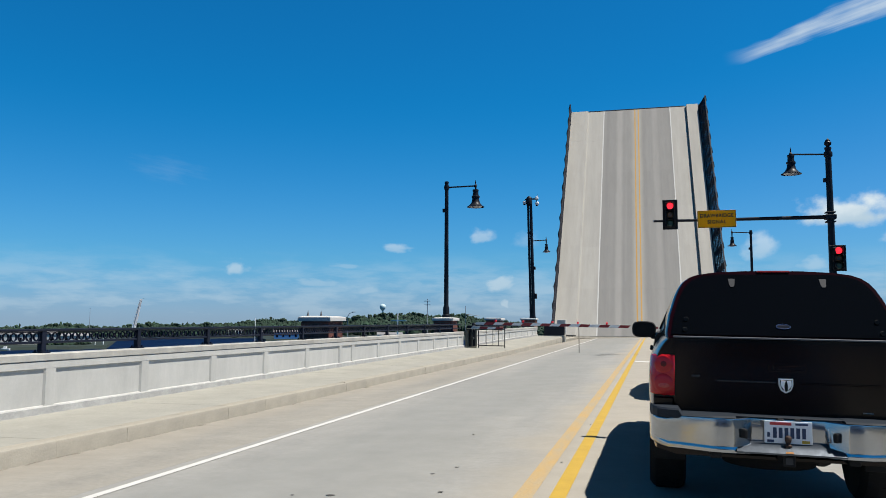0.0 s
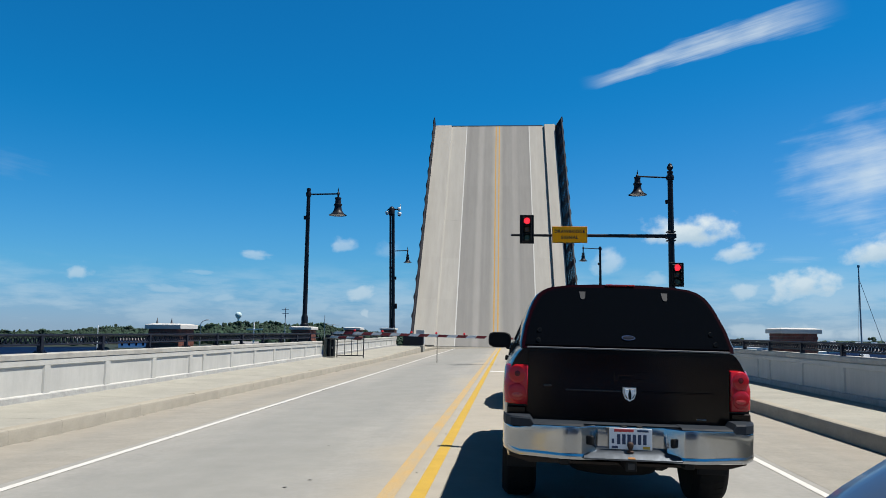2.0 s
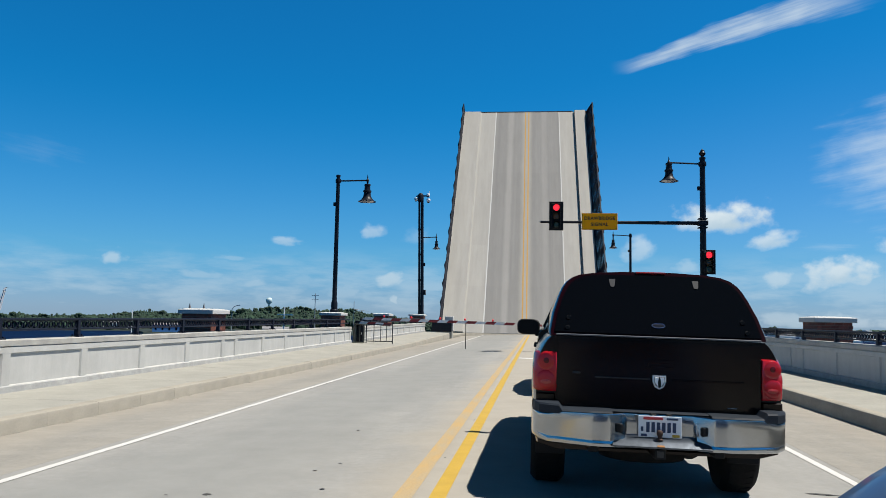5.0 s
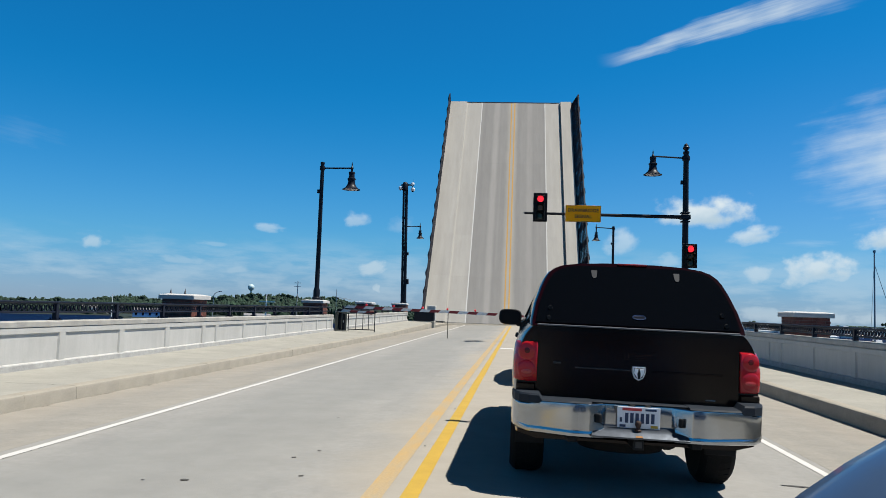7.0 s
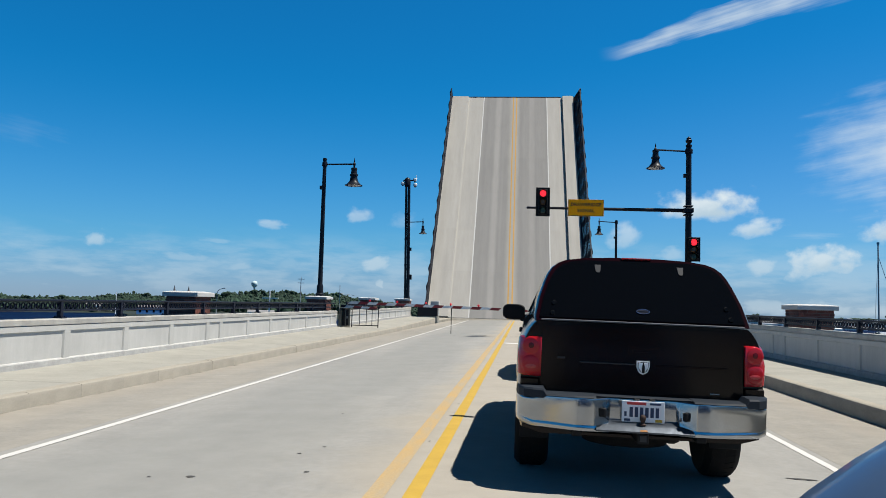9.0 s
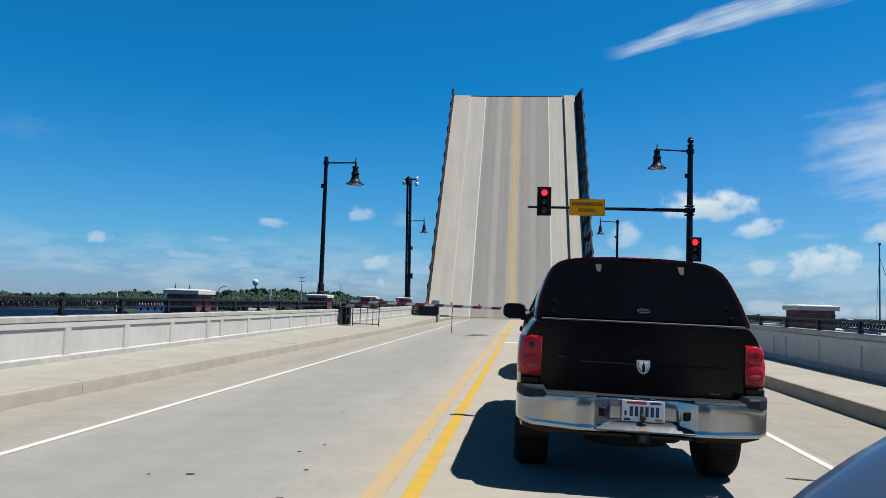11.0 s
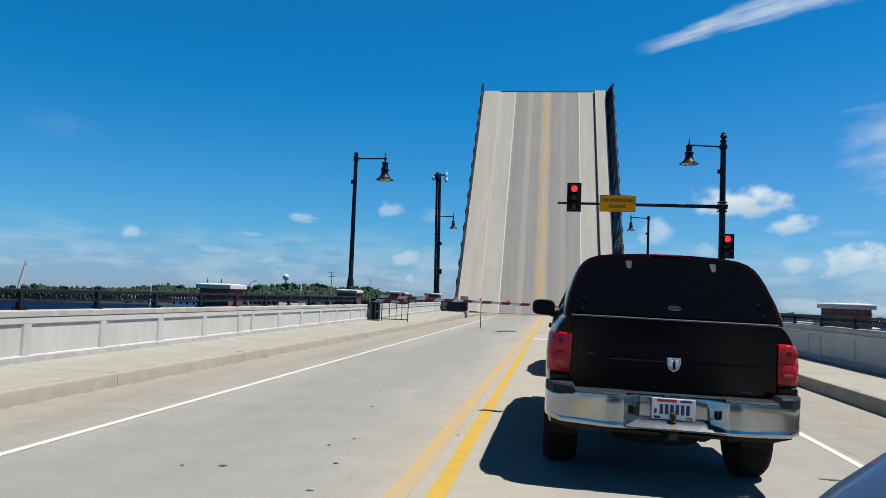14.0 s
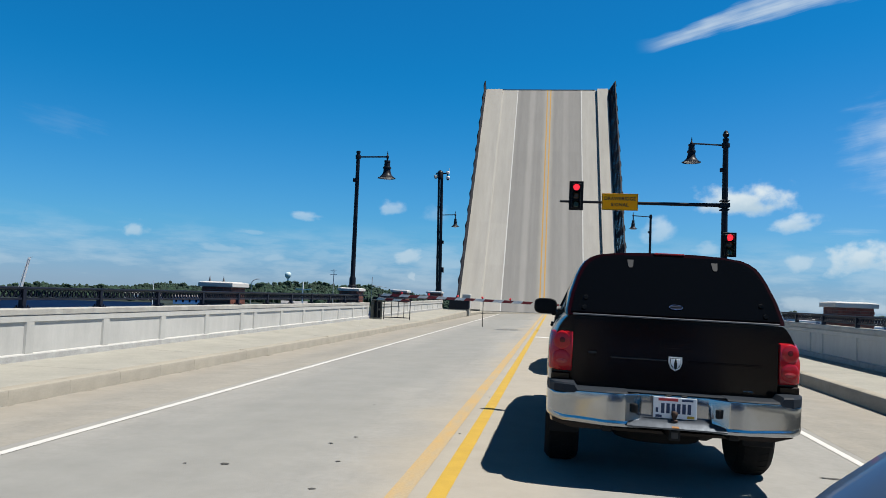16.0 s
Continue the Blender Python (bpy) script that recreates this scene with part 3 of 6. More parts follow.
# ---- parapets ----
def parapet(name, face, side, foot, head, posts, y0, y1, label):
    """A concrete wall with recessed, chamfered panels between posts; side: the way outwards; foot, head: heights along it."""
    w = thing(name, pose(0, 0, 0), label, "parapet", kind="structure")
    th = 0.30
    s = side
    rec = 0.034

    def run(pts, a, b):
        """Section points (outwards, share of the height, metres more) drawn along the wall."""
        return loft(B(), [[(face + s * d, yy, foot(yy) + (head(yy) - foot(yy)) * k + e) for d, k, e in pts] for yy in (a, b)])

    part("wall_core", run([(rec, 0, -0.3), (th, 0, -0.3), (th, 1, -0.05), (rec, 1, -0.05)], y0, y1), M_PARA, w)
    part("plinth", run([(-0.022, 0, -0.1), (-0.020, 0, 0.096), (-0.006, 0, 0.112), (0.1, 0, 0.116), (0.1, 0, -0.1)], y0 + 0.002, y1 - 0.002), M_PLINTH, w, "rough pale concrete plinth")
    part("top_band", run([(0.0, 1, -0.213), (0.0, 1, -0.121), (0.1, 1, -0.118), (0.1, 1, -0.213)], y0 + 0.001, y1 - 0.001), M_PARA, w)
    cuts = [y0] + [y0 + 6.46 * k for k in range(1, int((y1 - y0) / 6.46))] + [y1]
    for a, b in zip(cuts, cuts[1:]):
        part("coping", run([(0.06, 1, -0.101), (-0.008, 1, -0.101), (-0.010, 1, -0.014), (0.004, 1, 0.0), (th + 0.02, 1, 0.004), (th + 0.02, 1, -0.07), (0.10, 1, -0.101)], a + 0.002, b - 0.002), M_COPE, w, "smooth concrete coping")
    ps = sorted(a for a in posts if y0 <= a <= y1)
    for a in ps:
        part("post", run([(0, 0, 0.10), (0, 1, -0.210), (0.1, 1, -0.210), (0.1, 0, 0.10)], a - 0.095, a + 0.095), M_PARA, w)
    for a, b in zip(ps, ps[1:]):
        if b - a < 0.5:
            continue
        # a sloped reveal all round the panel, mitred at the corners
        ya, yb, c = a + 0.095, b - 0.095, 0.024
        corner = lambda d, yy, low, e: (face + s * d, yy, foot(yy) + 0.113 + e if low else head(yy) - 0.211 - e)
        outer = [corner(0.001, ya, True, 0), corner(0.001, yb, True, 0), corner(0.001, yb, False, 0), corner(0.001, ya, False, 0)]
        inner = [corner(rec - 0.003, ya + c, True, 0.009), corner(rec - 0.003, yb - c, True, 0.009), corner(rec - 0.003, yb - c, False, 0.010), corner(rec - 0.003, ya + c, False, 0.010)]
        back = [(x + s * 0.06, yy, z) for x, yy, z in outer]
        bm = B()
        loft(bm, [back, outer, inner], caps=False)
        bm.faces.new(list(reversed([v for v in bm.verts][-4:])))
        part("panel", bm, M_PARA, w)
    return w


SP = 2.154
POSTS = [11.50 + SP * k for k in range(-14, 4)] + [20.11, 21.03] + [23.19 + SP * k for k in range(0, 5)] + [33.5, 34.4]
POSTS = sorted(set(round(p, 3) for p in POSTS))
TOP_L, TOP_R = 0.884, 1.003
head_far = lambda y: TOP_L + 0.004 * (y - 37.0)
parapet("parapet_left", FACE_L, -1, wall_foot, lambda y: TOP_L, POSTS, -20.0, 34.6, "pale concrete parapet wall with recessed panels")
parapet("parapet_left_far", FACE_L, -1, wall_foot, head_far, [37.2 + 2.3 * k for k in range(10)], 37.0, 57.9, "pale concrete parapet wall near lift span")
parapet("parapet_right", FACE_R, 1, lambda y: WALK_R, lambda y: TOP_R, POSTS + [37.5 + 2.1 * k for k in range(10)], -20.0, 57.5, "shaded concrete parapet wall with recessed panels")


# ---- steel railings on the parapets ----
OVAL = B()
for ring_r in (0,):
    prof = []
    N = 12
    outer, inner = [], []
    rings = []
    for i in range(N):
        t = 2 * math.pi * i / N
        c, s_ = math.cos(t), math.sin(t)
        rings.append([(0.012 * q, r1 * 0.060 * c, r1z * s_) for q, r1, r1z in ((-1, 1.0, 0.080), (1, 1.0, 0.080), (1, 0.72, 0.066), (-1, 0.72, 0.066))])
    vs = [[OVAL.verts.new(p) for p in r] for r in rings]
    for i in range(N):
        a, b = vs[i], vs[(i + 1) % N]
        for k in range(4):
            OVAL.faces.new((a[k], a[(k + 1) % 4], b[(k + 1) % 4], b[k]))
OVAL_ME = mesh_of(OVAL, "oval", M_RAIL)


def railing(name, x, top, y0, y1, posts, near, label, h=0.215):
    r = thing(name, pose(0, 0, 0), label, "railing", kind="structure")
    zt = top + 0.352
    oval = OVAL_ME.copy()
    for v in oval.vertices:
        v.co.z *= (h - 0.095) / 0.16
    part("top_rail", box(B(), x - 0.05, x + 0.05, y0, y1, zt - 0.040, zt, 0.010), M_RAIL, r)
    part("upper_rail", box(B(), x - 0.02, x + 0.02, y0, y1, zt - 0.058, zt - 0.043), M_RAIL, r)
    part("lower_rail", box(B(), x - 0.025, x + 0.025, y0, y1, zt - h, zt - h + 0.036, 0.006), M_RAIL, r)
    ps = [p for p in posts if y0 <= p <= y1]
    bm = box(B(), x - 0.045, x + 0.045, -0.045, 0.045, top, zt - 0.03, 0.008)
    box(bm, x - 0.09, x + 0.09, -0.08, 0.08, top, top + 0.022)
    for dx in (-0.06, 0.06):
        for dy in (-0.055, 0.055):
            rod(bm, (x + dx, dy, top + 0.02), (x + dx, dy, top + 0.05), 0.014, seg=6)
    me = mesh_of(bm, "post", M_RAIL)
    for p in ps:
        o = new("post", me)
        o.parent = r
        o.location = (0, p, 0)
    for a, b in zip(ps, ps[1:]):
        n = max(1, int((b - a - 0.10) / 0.136))
        st = (b - a - 0.08) / n
        zc = zt - 0.057 - (h - 0.095) / 2
        if near[0] <= a <= near[1]:
            for i in range(n):
                o = new("oval_ring", oval)
                o.parent = r
                o.location = (x, a + 0.04 + st * (i + 0.5), zc)
        else:
            bm = B()
            for i in range(n):
                k = len(bm.verts)
                bm.from_mesh(oval)
                bm.verts.ensure_lookup_table()
                bmesh.ops.translate(bm, verts=bm.verts[k:], vec=(x, a + 0.04 + st * (i + 0.5), zc))
            tagged(part("oval_panel", bm, M_RAIL, r), kind="stuff")
    return r


RL = [11.47 + SP * k for k in range(-10, 22)]
railing("railing_left", FACE_L - 0.16, TOP_L, -10.0, 34.6, RL, (6.0, 24.0), "black steel railing with oval rings on parapet")
railing("railing_left_far", FACE_L - 0.16, TOP_L + 0.045, 37.0, 57.5, [37.1 + SP * k for k in range(10)], (0, -1), "black steel railing with oval rings on parapet")
railing("railing_right", FACE_R + 0.16, TOP_R - 0.085, -10.0, 57.5, [p + 0.3 for p in RL], (10.0, 22.0), "black steel railing with oval rings on parapet", 0.195)


# ---- brick piers with stone caps ----
def pier(x0, x1, y0, y1, cap_z, label):
    p = thing("brick_pier", pose((x0 + x1) / 2, (y0 + y1) / 2, 0), label, "pier", "brick piers")
    w, d = (x1 - x0) / 2, (y1 - y0) / 2
    part("mortar_core", box(B(), -w + 0.062, w - 0.062, -d + 0.062, d - 0.062, -1.3, cap_z - 0.15), M_MORTAR, p)
    bm = B()
    course = 0.076
    z = cap_z - 0.155 - course * 9
    for c in range(9):
        off = 0.11 if c % 2 else 0.0
        for face in range(4):
            end = w - 0.05 if face % 2 == 0 else d - 0.098
            pos, run = -end, 0.0975 if off else 0.205
            while pos < end - 0.02:
                e = min(pos + run, end)
                if face == 0:
                    box(bm, pos, e, -d + 0.05, -d + 0.09, z + 0.006, z + course - 0.004)
                elif face == 2:
                    box(bm, pos, e, d - 0.09, d - 0.05, z + 0.006, z + course - 0.004)
                elif face == 1:
                    box(bm, w - 0.09, w - 0.05, pos, e, z + 0.006, z + course - 0.004)
                else:
                    box(bm, -w + 0.05, -w + 0.09, pos, e, z + 0.006, z + course - 0.004)
                pos, run = e + 0.010, 0.205
        z += course
    tagged(part("brickwork", bm, mat("brick_piece", (0.20, 0.066, 0.048), 0.85, vary=0.45, scale=9, fine=0.2, island=True), p), kind="stuff")
    bm = box(B(), -w - 0.03, w + 0.03, -d - 0.03, d + 0.03, cap_z - 0.15, cap_z - 0.03, 0.012)
    loft(bm, [[(-w - 0.02, -d - 0.02, cap_z - 0.03), (w + 0.02, -d - 0.02, cap_z - 0.03), (w + 0.02, d + 0.02, cap_z - 0.03), (-w - 0.02, d + 0.02, cap_z - 0.03)],
              [(-w + 0.15, -d + 0.15, cap_z), (w - 0.15, -d + 0.15, cap_z), (w - 0.15, d - 0.15, cap_z), (-w + 0.15, d - 0.15, cap_z)]])
    part("stone_cap", bm, M_CAP, p, "pale limestone cap slab")
    return p


PL = "dark red brick pier with pale stone cap"
pier(-9.75, -8.80, 20.1, 21.2, 1.50, PL)
pier(-9.75, -8.80, 33.85, 35.0, 1.53, PL + " carrying a lamp")
pier(-9.75, -8.80, 45.2, 46.4, 1.57, PL)
pier(-9.85, -8.70, 58.6, 59.9, 1.62, PL + " carrying a camera mast")
pier(6.98, 7.95, 20.6, 21.75, 1.60, PL)
pier(6.72, 7.7, 33.4, 34.5, 1.60, PL + " carrying a signal pole")
pier(6.72, 7.7, 60.4, 61.6, 1.62, PL + " carrying a lamp")


# ---- street lamps ----
def lamp_head(parent, x, z, w, arm_from, arm_z):
    """A bell shade hung at x, mouth at height z, from an arm."""
    r = w / 2
    h = r * 2.05
    sgn = 1 if x > arm_from else -1
    part("arm", tube(B(), [(arm_from, 0, arm_z - 0.06 * sgn * 0), (x, 0, arm_z + (0.07 if sgn < 0 else 0.02))], 0.035), M_IRON, parent)
    bm = B()
    top = arm_z + (0.07 if sgn < 0 else 0.02)
    lathe(bm, [(0.035, z + h), (0.05, top - 0.06), (0.075, top), (0.05, top + 0.06), (0.022, top + 0.1), (0.03, top + 0.16), (0.002, top + 0.3)], 10, (x, 0, 0))
    part("hanger", bm, M_IRON, parent, smooth=True)
    sh = part("shade", lathe(B(), [(r * 0.93, z + 0.02), (r, z), (r * 1.0, z + 0.02), (r * 0.84, z + 0.045), (r * 0.60, z + h * 0.17), (r * 0.46, z + h * 0.28), (r * 0.40, z + h * 0.42), (r * 0.39, z + h * 0.52), (r * 0.46, z + h * 0.54), (r * 0.46, z + h * 0.62), (r * 0.34, z + h * 0.65), (r * 0.31, z + h * 0.88), (r * 0.36, z + h * 0.90), (r * 0.34, z + h * 0.98), (0.03, z + h)], 24, (x, 0, 0)), M_IRON, parent, smooth=True)
    part("globe", lathe(B(), [(0.01, z - 0.05), (r * 0.4, z - 0.035), (r * 0.70, z + 0.0), (r * 0.82, z + 0.03)], 20, (x, 0, 0)), M_LAMPGLASS, sh, "frosted glass lens", smooth=True)


def street_lamp(x, y, base, top, head_x, head_z, w, arm_z, finial, label, r=0.10):
    p = thing("street_lamp", pose(x, y, 0), label, "street lamp", "street lamps")
    bm = lathe(B(), [(r * 2.0, base), (r * 2.0, base + 0.1), (r * 1.5, base + 0.14), (r * 1.5, base + 0.42), (r * 1.25, base + 0.5), (r * 1.1, base + 0.55)], 16)
    part("base", bm, M_IRON, p, smooth=True)
    bm = lathe(B(), [(r * 1.1, base + 0.5), (r * 0.85, top), (r * 1.0, top + 0.01), (r * 1.0, top + 0.09), (r * 0.5, top + 0.11)], 14)
    part("pole", bm, M_IRON, p, smooth=True)
    part("collar", lathe(B(), [(r * 1.2, arm_z - 0.09), (r * 1.25, arm_z - 0.05), (r * 1.25, arm_z + 0.05), (r * 1.2, arm_z + 0.09)], 14), M_IRON, p, smooth=True)
    part("junction_box", box(B(), -r - 0.09, -r + 0.03, -0.05, 0.05, top - 1.35, top - 1.18, 0.01), M_IRON, p)
    if finial:
        part("finial", lathe(B(), [(r * 0.5, top + 0.1), (r * 0.55, top + 0.15), (r * 0.95, top + 0.2), (r * 1.05, top + 0.28), (r * 0.7, top + 0.34), (r * 0.75, top + 0.38), (r * 0.3, top + 0.43), (0.004, top + 0.47)], 14), M_IRON, p, smooth=True)
    lamp_head(p, head_x - x, head_z, w, 0.0, arm_z)
    return p


street_lamp(-9.25, 34.4, 1.53, 7.78, -7.86, 6.62, 0.82, 7.60, False, "tall black steel street lamp with bell shade")
street_lamp(7.10, 61.0, 1.62, 8.10, 5.78, 7.05, 0.66, 8.02, False, "distant black steel street lamp with bell shade")

# ---- signal pole with lamp and mast arm ----
SX, SY = 7.0, 33.94
sp = street_lamp(SX, SY, 1.60, 8.42, 5.59, 7.46, 0.80, 8.22, True, "black steel signal pole with lamp and mast arm", r=0.135)
sp.name = "signal_pole"
sp["category"] = "signal pole"
AZM = 5.64
part("mast_arm", rod(B(), (-0.05, 0, AZM), (-6.93, 0, AZM - 0.07 + 0.10), 0.085, 0.05, 12), M_IRON, sp, smooth=True)
part("arm_tip", rod(B(), (-6.93, 0, AZM + 0.03), (-6.97, 0, AZM + 0.03), 0.04, 0.02, 10), M_ALU, sp)
cl = box(B(), -0.22, 0.19, -0.19, 0.19, AZM - 0.10, AZM + 0.10, 0.02)
box(cl, -0.20, 0.17, -0.17, 0.17, AZM + 0.16, AZM + 0.21, 0.01)
box(cl, -0.20, 0.17, -0.17, 0.17, AZM - 0.22, AZM - 0.17, 0.01)
part("clamp", cl, M_IRON, sp)


def signal(x, z0, z1, w, label):
    """A three-lens signal in a backplate, facing traffic (towards -y)."""
    s = thing("traffic_signal", pose(x, SY - 0.22, 0), label, "traffic signal", "drawbridge signals")
    h = z1 - z0
    part("backplate", box(B(), -w / 2, w / 2, 0.0, 0.02, z0, z1, 0.008), M_PLASTIC, s)
    bw = w * 0.33
    for k, mm, nm in ((2, M_REDLIT, "red_lens"), (1, M_AMBER_OFF, "amber_lens"), (0, M_GREEN_OFF, "green_lens")):
        zc = z0 + h * (0.20 + 0.29 * k)
        hs = h * 0.14
        part("housing", box(B(), -bw, bw, -0.12, 0.16, zc - hs, zc + hs, 0.02), M_PLASTIC, s)
        bm = B()
        R = 0.14
        rings = []
        for y, rr in ((-0.125, 0.002), (-0.150, R * 0.5), (-0.145, R * 0.8), (-0.125, R), (-0.118, R)):
            rings.append([(rr * math.cos(a), y, zc + rr * math.sin(a)) for a in [2 * math.pi * i / 20 for i in range(20)]])
        loft(bm, rings)
        part(nm, bm, mm, s, "glowing red lens" if k == 2 else "", smooth=True)
        bm = B()
        rings = []
        for y in (-0.12, -0.34):
            lim = math.pi * (1.28 if y < -0.3 else 1.6)
            rings.append([((R + 0.015) * math.sin(a), y, zc + (R + 0.015) * math.cos(a)) for a in [-lim / 2 + lim * i / 18 for i in range(19)]])
        loft(bm, rings, close=False)
        part("visor", bm, M_PLASTIC, s, smooth=True)
    part("bracket", box(B(), -0.04, 0.04, 0.12, 0.26, z0 + h * 0.3, z0 + h * 0.42), M_IRON, s)


signal(0.755, 5.27, 6.54, 0.61, "black three-lens drawbridge signal lit red on arm")
signal(7.16, 3.43, 4.47, 0.60, "black three-lens drawbridge signal lit red on pole")

# ---- the amber sign ----
sg = thing("drawbridge_sign", pose(2.62, SY - 0.16, 5.675), "amber rectangular sign with black lettering on mast arm", "sign")
part("panel", box(B(), -0.765, 0.765, 0.0, 0.012, -0.365, 0.365, 0.005), M_SIGN, sg)
bm = B()
for x0, x1, z0, z1 in ((-0.75, 0.75, 0.335, 0.35), (-0.75, 0.75, -0.35, -0.335), (-0.75, -0.735, -0.335, 0.335), (0.735, 0.75, -0.335, 0.335)):
    box(bm, x0, x1, -0.003, 0.001, z0, z1)
part("border", bm, M_SIGNINK, sg, "thin black border")
part("sign_bracket", box(B(), -0.5, 0.5, 0.013, 0.06, -0.05, 0.05), M_IRON, sg)


def words(text, size, x, z, parent, material, name, stretch=1.0, y=-0.004):
    cu = bpy.data.curves.new(name, "FONT")
    cu.body = text
    cu.size = size
    cu.align_x = "CENTER"
    cu.extrude = 0.0015
    cu.offset = 0.0065
    cu.space_character = 1.12
    tmp = bpy.data.objects.new("tmp", cu)
    scene.collection.objects.link(tmp)
    bpy.context.view_layer.update()
    me = bpy.data.meshes.new_from_object(tmp.evaluated_get(bpy.context.evaluated_depsgraph_get()))
    bpy.data.objects.remove(tmp)
    me.transform(pose(x, y, z, 90) @ Matrix.Diagonal((stretch, 1, 1, 1)))
    me.materials.clear()
    me.materials.append(material)
    ob = new(name, me)
    ob.parent = parent
    return ob


words("DRAWBRIDGE", 0.205, 0, 0.075, sg, M_SIGNINK, "lettering", 0.92)
words("SIGNAL", 0.205, 0, -0.19, sg, M_SIGNINK, "lettering", 0.98)

# ---- camera mast beside the lift span ----
mp = thing("camera_mast", pose(-9.02, 59.3, 0, 0, -1.2, 0), "tall dark twin-tube mast with cameras and lamp", "mast")
for dx, tr in ((-0.10, 0.085), (0.12, 0.115)):
    part("tube", lathe(B(), [(tr * 1.4, 1.62), (tr * 1.1, 1.9), (tr, 10.75)], 12, (dx, 0, 0)), M_IRON, mp, smooth=True)
for z in (2.2, 4.2, 6.2, 8.2, 10.4):
    part("tie", box(B(), -0.2, 0.14, -0.05, 0.05, z, z + 0.12), M_IRON, mp)
part("crosshead", box(B(), -0.32, 0.62, -0.05, 0.05, 10.84, 10.94, 0.01), M_IRON, mp)
part("mast_cap", lathe(B(), [(0.24, 10.5), (0.24, 10.95), (0.16, 11.08), (0.03, 11.14)], 12), M_IRON, mp, smooth=True)
for x, z, r in ((-0.36, 10.62, 0.15), (0.60, 10.92, 0.14), (0.62, 10.50, 0.16)):
    c = part("camera_unit", lathe(B(), [(0.01, z - r), (r * 0.7, z - r * 0.7), (r, z), (r, z + r * 0.6), (r * 0.8, z + r * 0.9), (0.03, z + r)], 14, (x, -0.05, 0)), M_HULL, mp, "white dome camera", smooth=True)
    part("dome", lathe(B(), [(0.01, z - r * 1.15), (r * 0.55, z - r * 0.95), (r * 0.78, z - r * 0.55)], 12, (x, -0.05, 0)), M_GLASSD, c, "dark camera dome", smooth=True)
    part("bracket", rod(B(), (x, 0, z - 0.05), (x * 0.9, 0, 10.88), 0.035, seg=6), M_IRON, mp)
part("whip_aerial", rod(B(), (0.66, 0, 10.9), (0.70, 0, 11.3), 0.03, 0.02, 6), M_HULL, mp, "short white aerial")
part("control_box", box(B(), 0.22, 0.40, -0.12, 0.12, 3.1, 3.5, 0.02), M_IRON, mp)
part("control_box", box(B(), 0.2, 0.36, -0.1, 0.1, 5.35, 5.6, 0.02), M_IRON, mp)
lamp_head(mp, 1.25, 6.68, 0.62, 0.0, 7.60)


# ---- barrier arms ----
def gate_arm(x0, x1, y, z0, z1, n, lamps, label, th=0.095):
    g = thing("barrier_arm", pose(0, y, 0), label, "barrier", "barrier arms")
    for i in range(n):
        a, b = i / n, (i + 1) / n
        xa, xb = x0 + (x1 - x0) * a, x0 + (x1 - x0) * b
        za, zb = z0 + (z1 - z0) * a, z0 + (z1 - z0) * b
        sl_ = 0.12 * (1 if x1 > x0 else -1)
        bm = B()
        loft(bm, [[(xa - sl_ / 2, -0.03, za - th / 2), (xa + sl_ / 2, -0.03, za + th / 2), (xa + sl_ / 2, 0.03, za + th / 2), (xa - sl_ / 2, 0.03, za - th / 2)],
                  [(xb - sl_ / 2, -0.03, zb - th / 2), (xb + sl_ / 2, -0.03, zb + th / 2), (xb + sl_ / 2, 0.03, zb + th / 2), (xb - sl_ / 2, 0.03, zb - th / 2)]])
        part("stripe", bm, M_GATE_R if i % 2 else M_GATE_W, g)
    for f in lamps:
        x, z = x0 + (x1 - x0) * f, z0 + (z1 - z0) * f + th / 2
        bm = B()
        rings = []
        for yy, rr in ((-0.06, 0.002), (-0.055, 0.04), (-0.04, 0.052), (0.02, 0.052), (0.03, 0.035)):
            rings.append([(x + rr * math.cos(t), yy, z + 0.07 + rr * math.sin(t)) for t in [2 * math.pi * i / 12 for i in range(12)]])
        loft(bm, rings)
        lampo = part("warning_lamp", bm, M_WARN, g, "glowing red warning lamp")
        part("lamp_base", box(B(), x - 0.03, x + 0.03, -0.02, 0.02, z - 0.02, z + 0.03), M_PLASTIC, lampo)
    return g


g = gate_arm(-8.35, -1.10, 36.6, 1.27, 1.14, 16, (0.137, 0.320, 0.513, 0.677, 0.86), "red and white striped road barrier arm lowered", 0.125)
part("prop_rod", rod(B(), (-3.40, 0, 1.16), (-3.40, 0, road_z(-3.40)), 0.018, seg=6), M_PLASTIC, g, "thin hanging support rod")
part("pivot_post", box(B(), -8.75, -8.4, -0.2, 0.2, 0.05, 1.16, 0.03), M_IRON, g)
g2 = gate_arm(5.9, 0.05, 36.6, 1.12, 1.10, 14, (0.1, 0.35, 0.6, 0.955), "red and white striped road barrier arm lowered")
part("pivot_post", box(B(), 5.75, 6.15, -0.2, 0.2, 0.05, 1.45, 0.03), M_IRON, g2)
g3 = gate_arm(-8.3, -6.80, 35.5, 1.07, 1.0, 4, (), "short striped footway barrier arm lowered", 0.13)
part("pivot_post", box(B(), -8.5, -8.25, -0.15, 0.15, 0.13, 1.02, 0.02), M_IRON, g3)

